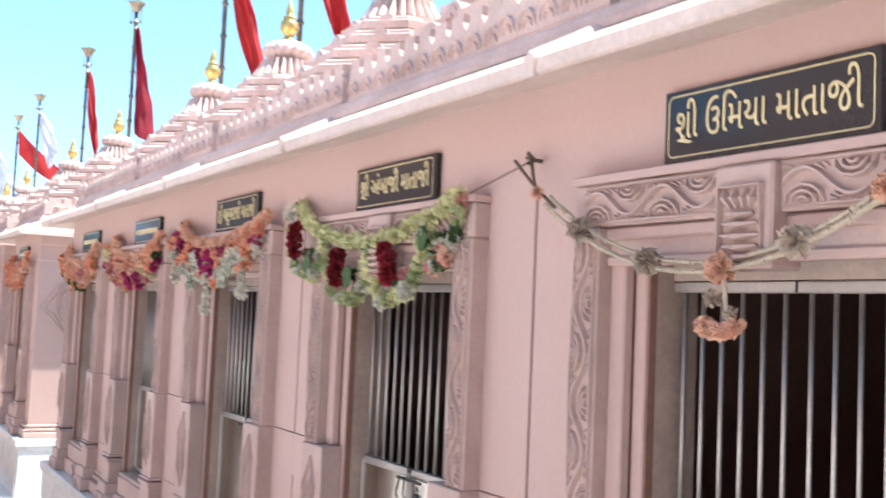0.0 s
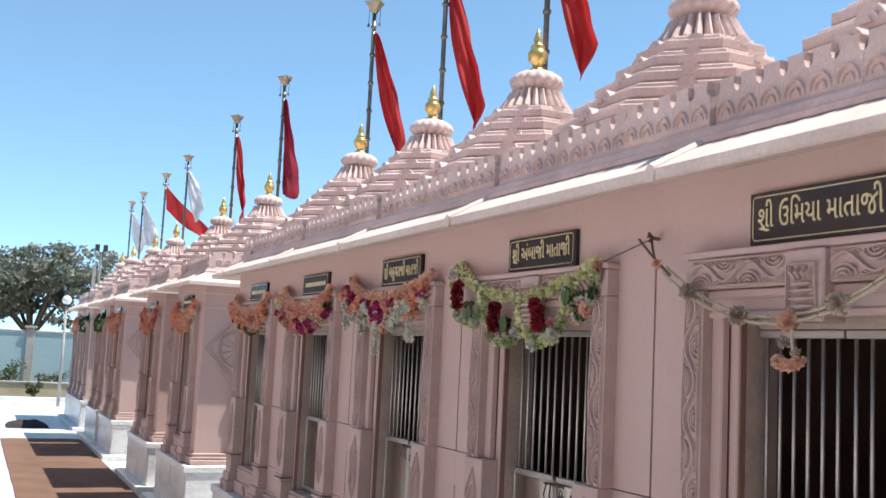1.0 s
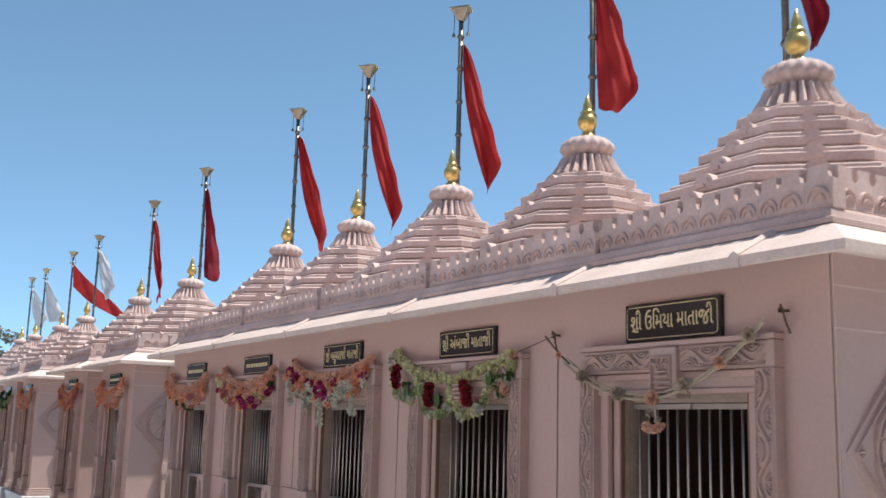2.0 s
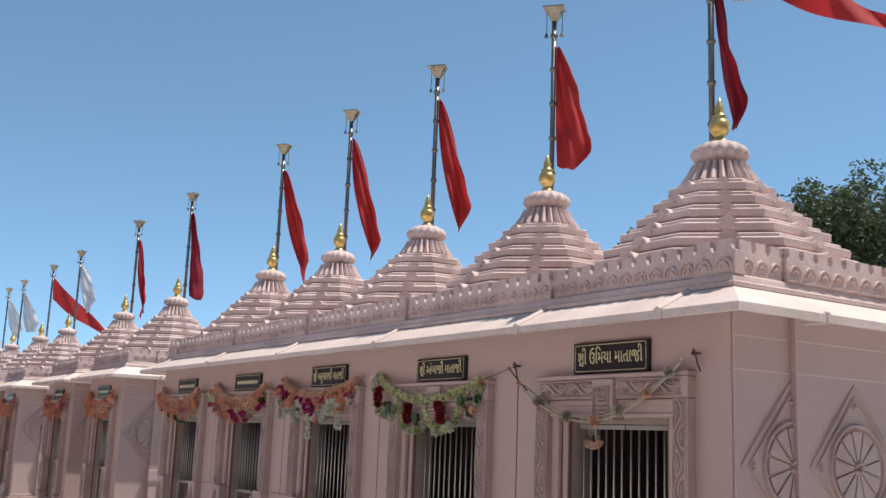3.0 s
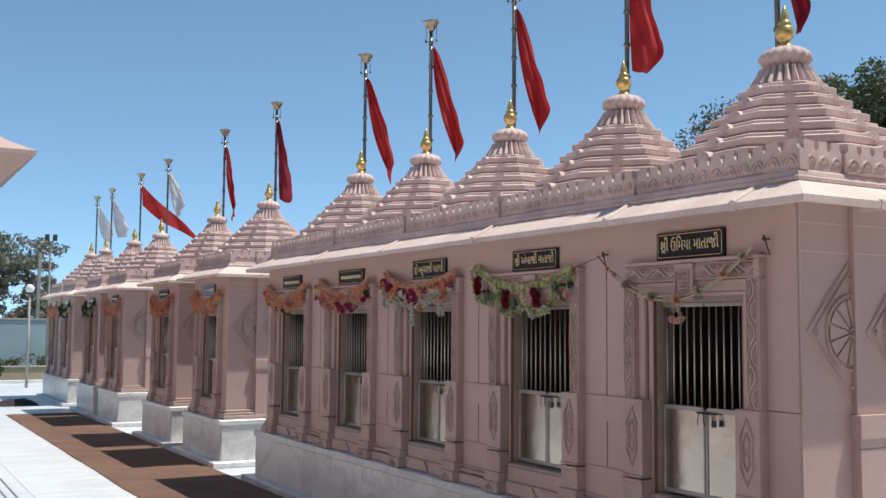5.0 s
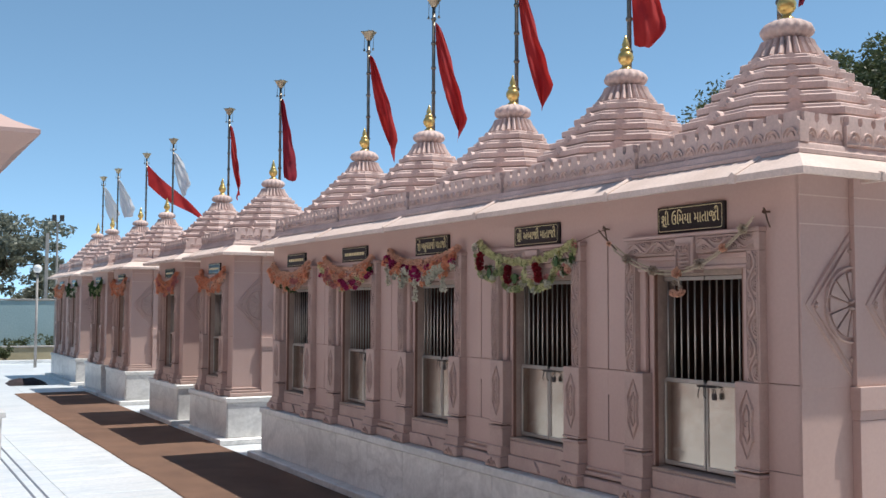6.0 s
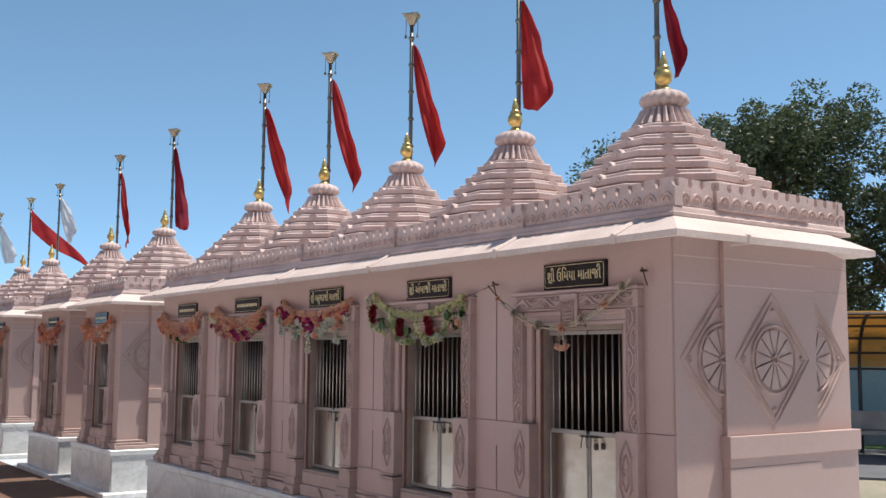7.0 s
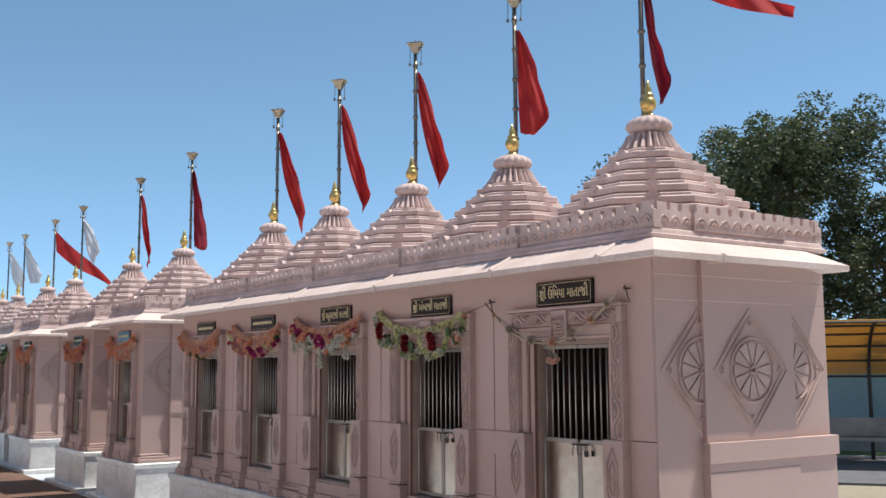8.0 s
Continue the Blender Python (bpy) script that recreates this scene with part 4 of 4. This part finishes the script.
# ---- flag poles ----
def flag_mesh(top, low, left, right, bow, seed, mat_, curl=1.0):
    """A limp flag: hung at the pole by its upper corner, swinging out towards its foot."""
    random.seed(seed)
    ph = random.uniform(0, 6)
    bm = bmesh.new()
    n, m = 30, 10
    u = Vector((0.80, -0.60, 0))
    w = Vector((0.60, 0.80, 0))
    rows = []
    for i in range(n + 1):
        v = i / n
        l = left * v ** 2.0
        r = 0.022 + right * (v ** 0.75) * (1 - 0.35 * max(0, v - 0.8) / 0.2 * curl)
        row = []
        for j in range(m + 1):
            q = j / m
            a = l + (max(r, l + 0.01) - l) * q + (0.020 * math.sin(9 * v + ph) + 0.012 * math.sin(23 * v + ph)) * q * v
            fold = 0.055 * math.sin(6 * q + ph + 4 * v) * (0.35 + v) * (0.3 + q) + 0.024 * math.sin(15 * q - 7 * v + ph) + 0.02 * noise.noise((q * 3, v * 7, ph))
            z = top + (low - top) * v + bow * (q ** 2) * v - 0.02 * math.sin(5 * q + ph) * v
            row.append(bm.verts.new(u * (a + 0.018) + w * fold + Vector((0, 0, z))))
        rows.append(row)
    for a, b in zip(rows, rows[1:]):
        for j in range(m):
            bm.faces.new((a[j], a[j + 1], b[j + 1], b[j]))
    return to_mesh("flag", bm, mat_, True)


def stream_mesh(z, length, drop, wide, seed, mat_, start=0.02, az=(0.80, -0.60)):
    """A flag blown out sideways."""
    random.seed(seed)
    ph = random.uniform(0, 6)
    bm = bmesh.new()
    u = Vector((az[0], az[1], 0)).normalized()
    w = Vector((-u.y, u.x, 0))
    rows = []
    for i in range(33):
        s = i / 32
        row = []
        for j in range(9):
            q = j / 8 - 0.5
            wd = wide * (1 - 0.75 * s ** 1.3)
            row.append(bm.verts.new(u * (start + length * s) + w * (0.05 * math.sin(7 * s + ph + 2 * q)) + Vector((0, 0, z - drop * s + q * wd + 0.03 * math.sin(6 * s + ph)))))
        rows.append(row)
    for a, b in zip(rows, rows[1:]):
        for j in range(8):
            bm.faces.new((a[j], a[j + 1], b[j + 1], b[j]))
    return to_mesh("flag", bm, mat_, True)


def flag_pole(x, y, flags, top=4.73, lean=(0, 0), colour="red"):
    p = thing("flag_pole", "weathered steel flag pole with brass crosshead and %s cloth flag" % colour, "flag pole", pose(x, y, 0, lean[0], lean[1], 0), "flag poles")
    z0 = 2.80
    part("pole", tube(bmesh.new(), [(0, 0, z0), (0, 0, top - 0.05)], 0.019, 12), POLE, p, smooth=True)
    z = 3.32
    while z < top - 0.2:
        part("ring", RING, POLE, p, at=pose(0, 0, z))
        z += 0.27
    part("crosshead", CROSS, BRASS, p, "dull brass crosshead plate", at=pose(0, 0, top, 0, 0, 40) @ Matrix.Scale(0.86, 4))
    for s in (-1, 1):
        part("chain", CHAIN, POLE, p, at=pose(s * 0.060 * math.cos(radians(-50)), s * 0.060 * math.sin(radians(-50)), top - 0.01))
    for me in flags:
        part("flag", me, None, p, colour + " cloth flag")
    return p


RING = to_mesh("ring", lathe([(0.019, -0.018), (0.027, -0.012), (0.029, 0), (0.027, 0.012), (0.019, 0.018)], 12), POLE, True)
bm = bmesh.new()
v0 = [bm.verts.new(q) for q in ((-0.020, -0.024, -0.13), (0.020, -0.024, -0.13), (0.020, 0.024, -0.13), (-0.020, 0.024, -0.13))]
v1 = [bm.verts.new(q) for q in ((-0.062, -0.085, -0.012), (0.062, -0.085, -0.012), (0.062, 0.085, -0.012), (-0.062, 0.085, -0.012))]
for i in range(4):
    bm.faces.new((v0[i], v0[(i + 1) % 4], v1[(i + 1) % 4], v1[i]))
box(bm, -0.070, 0.070, -0.095, 0.095, -0.012, 0.0)
box(bm, -0.008, 0.008, -0.008, 0.008, 0.0, 0.03)
CROSS = to_mesh("crosshead", bm, BRASS)
bm = tube(bmesh.new(), [(0, 0, 0), (0.004, 0, -0.10), (0, 0, -0.20)], 0.0035, 5)
tube(bm, [(0, 0, -0.195), (0, 0, -0.225)], 0.008, 8, 0.016)
CHAIN = to_mesh("chain", bm, POLE)

POLES = [(2.36, 1.68, 5.12), (2.36, 3.235, 4.90), (2.36, 4.875, 4.91), (2.36, 6.505, 4.91), (2.36, 8.165, 4.92)]
F = [
    [flag_mesh(4.61, 3.58, 0.12, 0.17, -0.05, 1, MAROON), stream_mesh(4.56, 0.75, 0.32, 0.30, 3, RED, 0.42)],
    [flag_mesh(4.58, 3.63, 0.02, 0.30, 0.06, 2, RED)],
    [flag_mesh(4.60, 3.44, 0.22, 0.34, -0.08, 3, RED)],
    [flag_mesh(4.62, 3.42, 0.27, 0.38, -0.14, 4, RED)],
    [flag_mesh(4.62, 3.47, 0.26, 0.40, -0.16, 5, RED)],
]
for k, (x, y, top) in enumerate(POLES):
    p = flag_pole(x, y, F[k], top, (0, 0), "red" if k else "maroon")
    if k == 0:
        part("string", tube(bmesh.new(), [(0, 0, 4.50), (0.12, -0.09, 4.41), (0.24, -0.18, 4.42), (0.34, -0.25, 4.50)], 0.006, 5), FL["dry"], p)
FARF = [([flag_mesh(4.62, 3.42, 0.05, 0.24, -0.02, 6, MAROON)], "maroon"), ([flag_mesh(4.60, 3.42, 0.18, 0.22, -0.10, 7, RED)], "red"), ([flag_mesh(4.62, 3.73, 0.20, 0.42, 0.10, 8, WHITE)], "white"),
        ([stream_mesh(4.42, 1.30, 1.00, 0.46, 9, RED)], "red"), ([flag_mesh(4.62, 3.68, 0.15, 0.50, 0.06, 10, WHITE)], "white"), ([flag_mesh(4.62, 3.63, 0.25, 0.55, 0.12, 11, WHITE)], "white")]
for (x, y), (fl, c) in zip(FAR, FARF):
    flag_pole(x + 0.945, y + 0.07, fl, 4.90, (0, 0), c)


# ---- the temple across the court ----
tp = thing("temple", "pale pink stone temple with a deep eave across the court", "temple", pose(-6.4, 12.9, GROUND - 0.06))
part("plinth", ring(bmesh.new(), -2.6, 4.75, -2.6, 6, [(0.16, 0), (0.16, 0.55), (0.20, 0.56), (0.20, 0.62), (0.0, 0.66)], False), MARBLE, tp)
part("wall", ring(bmesh.new(), -2.6, 4.75, -2.6, 6, [(0, 0.6), (0, 3.7)], False), PINK, tp)
part("eave", ring(bmesh.new(), -2.6, 4.75, -2.6, 6, [(-0.1, 3.55), (0.08, 3.56), (0.20, 3.72), (0.47, 3.95), (0.47, 4.0), (0.2, 4.13), (0.06, 4.22), (-0.1, 4.24)], True), PINK, tp)
part("parapet", ring(bmesh.new(), -2.6, 4.75, -2.6, 6, [(0.05, 4.23), (0.05, 4.30), (0.0, 4.32), (0.0, 4.62), (0.03, 4.64), (0.03, 4.70), (-0.3, 4.70), (-0.3, 4.23)], True), ROOFPINK, tp)
for i in range(8):
    part("merlon", MERLON, ROOFPINK, tp, at=pose(4.72, -2.3 + 0.3 * i, 4.70, 0, 0, 180) @ Matrix.Scale(2.2, 4))
    part("merlon", MERLON, ROOFPINK, tp, at=pose(4.6 - 0.3 * i, -2.57, 4.70, 0, 0, 90) @ Matrix.Scale(2.2, 4))

# two walls out of view, added to block sky and bounce warm light
part("unseen_light_wall", boxes([(-6.0, -1.2, -26.0, -2.9, 0.0, 5.6)]), PINK, tp, "added unseen pink wall that shapes the light on the shrines")
part("unseen_light_wall", boxes([(-1.1, 20.0, -20.8, -20.2, 0.0, 8.0)]), PINK, tp, "added unseen pink wall that shapes the light on the shrines")

# ---- far end of the court ----
wall = thing("boundary_wall", "teal painted boundary wall with capped posts beyond the court", "wall", pose(0, 36, GROUND), kind="structure")
part("panel", boxes([(-40, 60, 0, 0.2, -0.02, 2.0)]), TEAL, wall)
part("coping", boxes([(-40, 60, -0.03, 0.23, 2.002, 2.07)], 0.01), CONCRETE, wall)
for i in range(16):
    part("post", boxes([(-20.0 + 2.6 * i, -19.74 + 2.6 * i, -0.06, 0.26, -0.02, 2.14), (-20.06 + 2.6 * i, -19.68 + 2.6 * i, -0.12, 0.32, 2.14, 2.22)], 0.01), CONCRETE, wall)
low = thing("planter_wall", "low weathered yellow garden wall before the boundary", "garden wall", pose(0, 33.4, GROUND), kind="structure")
YELLOW = mat("weathered_yellow_wash", (0.50, 0.44, 0.30), (0.36, 0.32, 0.22), rough=0.9, scale=2)
part("panel", boxes([(-14, 12, 0, 0.25, -0.02, 0.42)], 0.01), YELLOW, low)
part("coping", boxes([(-14, 12, -0.03, 0.28, 0.422, 0.48)], 0.01), CONCRETE, low)


def leaf_ball(bm, c, r, n, size, squash=0.75):
    """A clump of small leaves about a point."""
    for _ in range(n):
        d = Vector((random.gauss(0, 1), random.gauss(0, 1), random.gauss(0, 1))).normalized() * r * random.uniform(0.45, 1.05)
        p = Vector(c) + Vector((d.x, d.y, d.z * squash))
        a = Vector((random.gauss(0, 1), random.gauss(0, 1), random.gauss(0, 0.6))).normalized()
        b = a.cross(Vector((random.gauss(0, 1), random.gauss(0, 1), random.gauss(0, 1)))).normalized()
        k = size * random.uniform(0.6, 1.3)
        v = [bm.verts.new(q) for q in (p - a * k, p + b * k * 0.42, p + a * k, p - b * k * 0.42)]
        bm.faces.new(v)


def tree(x, y, height, spread, seed, leaf=LEAF, clumps=110, per=70, size=0.13, label="broad dark green leafy tree"):
    random.seed(seed)
    t = thing("tree", label, "tree", pose(x, y, GROUND - 0.02))
    tr = bmesh.new()
    fork = height * 0.30
    tube(tr, [(0, 0, -0.1), (0.05, 0.02, fork * 0.5), (0.02, 0.08, fork)], height * 0.045, 10, height * 0.032)
    lv = bmesh.new()
    tips = []
    for i in range(9):
        a = i * 2 * math.pi / 9 + random.uniform(-0.3, 0.3)
        rr = spread * random.uniform(0.45, 0.85)
        zz = height * random.uniform(0.55, 0.90)
        end = Vector((rr * math.cos(a), rr * math.sin(a), zz))
        midp = Vector((rr * 0.45 * math.cos(a + 0.25), rr * 0.45 * math.sin(a + 0.25), fork + (zz - fork) * 0.55))
        tube(tr, [(0.02, 0.08, fork * 0.96), midp, end], height * 0.018, 7, height * 0.005)
        tips.append(end)
        for _ in range(4):
            e2 = midp.lerp(end, random.uniform(0.2, 0.9)) + Vector((random.gauss(0, 1), random.gauss(0, 1), random.gauss(0.2, 0.5))) * spread * 0.22
            tube(tr, [midp.lerp(end, random.uniform(0.1, 0.6)), e2], height * 0.007, 5, height * 0.002)
            tips.append(e2)
    for i in range(clumps):
        base = random.choice(tips)
        c = base + Vector((random.gauss(0, 1), random.gauss(0, 1), random.gauss(0.1, 0.7))) * spread * 0.17
        c.z = min(c.z, height * random.uniform(0.9, 1.0))
        leaf_ball(lv, c, spread * random.uniform(0.08, 0.17), per, size)
    part("trunk", tr, BARK, t, "forked grey-brown trunk and limbs")
    tagged(part("crown", lv, leaf, t), kind="stuff")
    return t


tree(16.2, 12.65, 7.8, 3.6, 11, LEAF, 330, 190, 0.062)
tree(19.3, 8.9, 6.7, 3.6, 12, LEAF, 240, 170, 0.062)
tree(19.4, 13.2, 5.0, 3.2, 17, LEAF, 170, 110, 0.075)
tree(1.7, 52, 6.3, 3.6, 14, LEAF2, 210, 75, 0.15, "olive tree beyond the boundary wall, greyed for distance haze")
tree(6.8, 56, 3.9, 3.0, 15, LEAF2, 90, 60, 0.15, "small olive tree beyond the boundary wall, paled for distance haze")
tree(-6.5, 50, 6.4, 4.2, 16, LEAF2, 130, 60, 0.16, "olive tree beyond the boundary wall, greyed for distance haze")


def bush(x, y, r, seed):
    random.seed(seed)
    b = thing("bush", "low green shrub beside the garden wall", "shrub", pose(x, y, GROUND - 0.02), "shrubs")
    st = bmesh.new()
    lv = bmesh.new()
    for i in range(7):
        e = (random.gauss(0, r * 0.4), random.gauss(0, r * 0.4), r * random.uniform(0.7, 1.5))
        tube(st, [(0, 0, -0.05), e], 0.02, 5, 0.006)
        leaf_ball(lv, e, r * 0.5, 70, 0.06)
    part("stems", st, BARK, b)
    tagged(part("leaves", lv, LEAF, b), kind="stuff")


for k, (x, y, r) in enumerate(((-3.0, 35.0, 0.6), (-1.2, 34.8, 0.5), (0.3, 35.0, 0.65), (1.6, 34.9, 0.45), (-4.6, 35.0, 0.7), (2.8, 35.1, 0.5), (-0.4, 32.8, 0.3), (1.0, 32.8, 0.28))):
    bush(x, y, r, 40 + k)


def globe_lamp(x, y, h):
    g = thing("garden_lamp", "slim garden lamp post with a white globe", "lamp post", pose(x, y, GROUND - 0.02))
    part("post", tube(bmesh.new(), [(0, 0, 0), (0, 0, h - 0.28)], 0.045, 10, 0.032), CONCRETE, g, smooth=True)
    part("collar", lathe([(0.05, h - 0.30), (0.07, h - 0.28), (0.06, h - 0.25)], 12), IRON, g)
    bm = bmesh.new()
    bmesh.ops.create_icosphere(bm, subdivisions=3, radius=0.13, matrix=Matrix.Translation((0, 0, h - 0.13)))
    part("globe", bm, GLOBE, g, "white opal globe", True)


globe_lamp(1.46, 29.3, 3.07)
fl = thing("floodlight_mast", "tall dark mast with two floodlights", "lamp post", pose(2.80, 34.6, GROUND - 0.02))
part("mast", tube(bmesh.new(), [(0, 0, 0), (0, 0, 4.75)], 0.05, 8, 0.035), CONCRETE, fl)
for s in (-1, 1):
    bm = tube(bmesh.new(), [(0, 0, 4.72), (s * 0.12, -0.05, 4.84)], 0.022, 6)
    box(bm, s * 0.13 - 0.07, s * 0.13 + 0.07, -0.15, -0.03, 4.80, 5.02, 0.015)
    part("floodlight", bm, IRON, fl)
pk = thing("leaning_post", "leaning grey concrete post behind the wall", "post", pose(2.95, 38.2, GROUND - 0.02, 0, 0.5, 0))
part("shaft", boxes([(-0.06, 0.06, -0.06, 0.06, -0.05, 4.6)], 0.01), CONCRETE, pk)

# ---- the shelter beside the lawn ----
SD = math.degrees(math.atan2(-0.782, 0.62))
sh = thing("shelter", "curved amber plastic shelter roof on dark iron ribs", "shelter", pose(13.0, 8.75, GROUND - 0.02, 0, 0, SD + 0.0))


def rib_point(q):
    a = radians(90 * q)
    return 0.1 + 1.9 * math.sin(a), 1.70 + 1.02 * math.cos(a)


L0, L1 = -0.35, 6.0
for i in range(4):
    x = L0 + (L1 - L0) * i / 3
    part("rib", tube(bmesh.new(), [(x, *rib_point(j / 10)) for j in range(11)], 0.035, 6), IRON, sh)
    part("post", tube(bmesh.new(), [(x, 2.0, 0), (x, 2.0, 1.72)], 0.04, 8), IRON, sh)
for j in (0, 2, 4, 6, 8, 10):
    y, z = rib_point(j / 10)
    part("purlin", tube(bmesh.new(), [(L0, y, z), (L1, y, z)], 0.024, 6), IRON, sh)
bm = bmesh.new()
rows = []
for j in range(13):
    y, z = rib_point(j / 12)
    rows.append([bm.verts.new((x, y, z + d)) for x, d in ((L0 - 0.1, 0.04), (L1, 0.04), (L1, 0.05), (L0 - 0.1, 0.05))])
for a, b in zip(rows, rows[1:]):
    for i in range(4):
        bm.faces.new((a[i], a[(i + 1) % 4], b[(i + 1) % 4], b[i]))
part("roof_sheet", bm, AMBER, sh, "translucent amber plastic sheet")
bench = thing("bench", "grey concrete bench under the shelter", "bench", pose(13.0, 8.75, GROUND - 0.02, 0, 0, SD))
part("seat", boxes([(-0.6, 6.0, 0.9, 1.35, 0.46, 0.53)], 0.015), CONCRETE, bench)
part("backrest", boxes([(-0.6, 6.0, 1.36, 1.43, 0.53, 0.90)], 0.015), CONCRETE, bench)
for x in (-0.3, 0.55, 2.2, 3.8, 5.4):
    part("leg", boxes([(x, x + 0.22, 0.95, 1.30, 0.0, 0.46)], 0.015), CONCRETE, bench)
lawn = tagged(new("lawn", to_mesh("lawn", boxes([(-8, 14, 2.4, 4.0, 0.0, 0.05)]), LAWN)), "strip of green lawn behind the shelter", "lawn", kind="structure")
lawn.matrix_basis = pose(13.0, 8.75, GROUND - 0.02, 0, 0, SD)
back = thing("garden_wall", "teal and white painted wall behind the lawn", "wall", pose(13.0, 8.75, GROUND - 0.02, 0, 0, SD), kind="structure")
part("panel", boxes([(-9, 16, 4.1, 4.3, 0, 1.75)]), TEAL, back)
part("dado", boxes([(-9, 16, 4.0, 4.098, 0, 0.62)]), CONCRETE, back)
part("path", boxes([(-6, 14, -2.5, 2.3, 0.0, 0.04)]), PATHGREY, back)
part("kerb", boxes([(-8, 14, 2.30, 2.398, 0.0, 0.09)], 0.01), MARBLE, back)
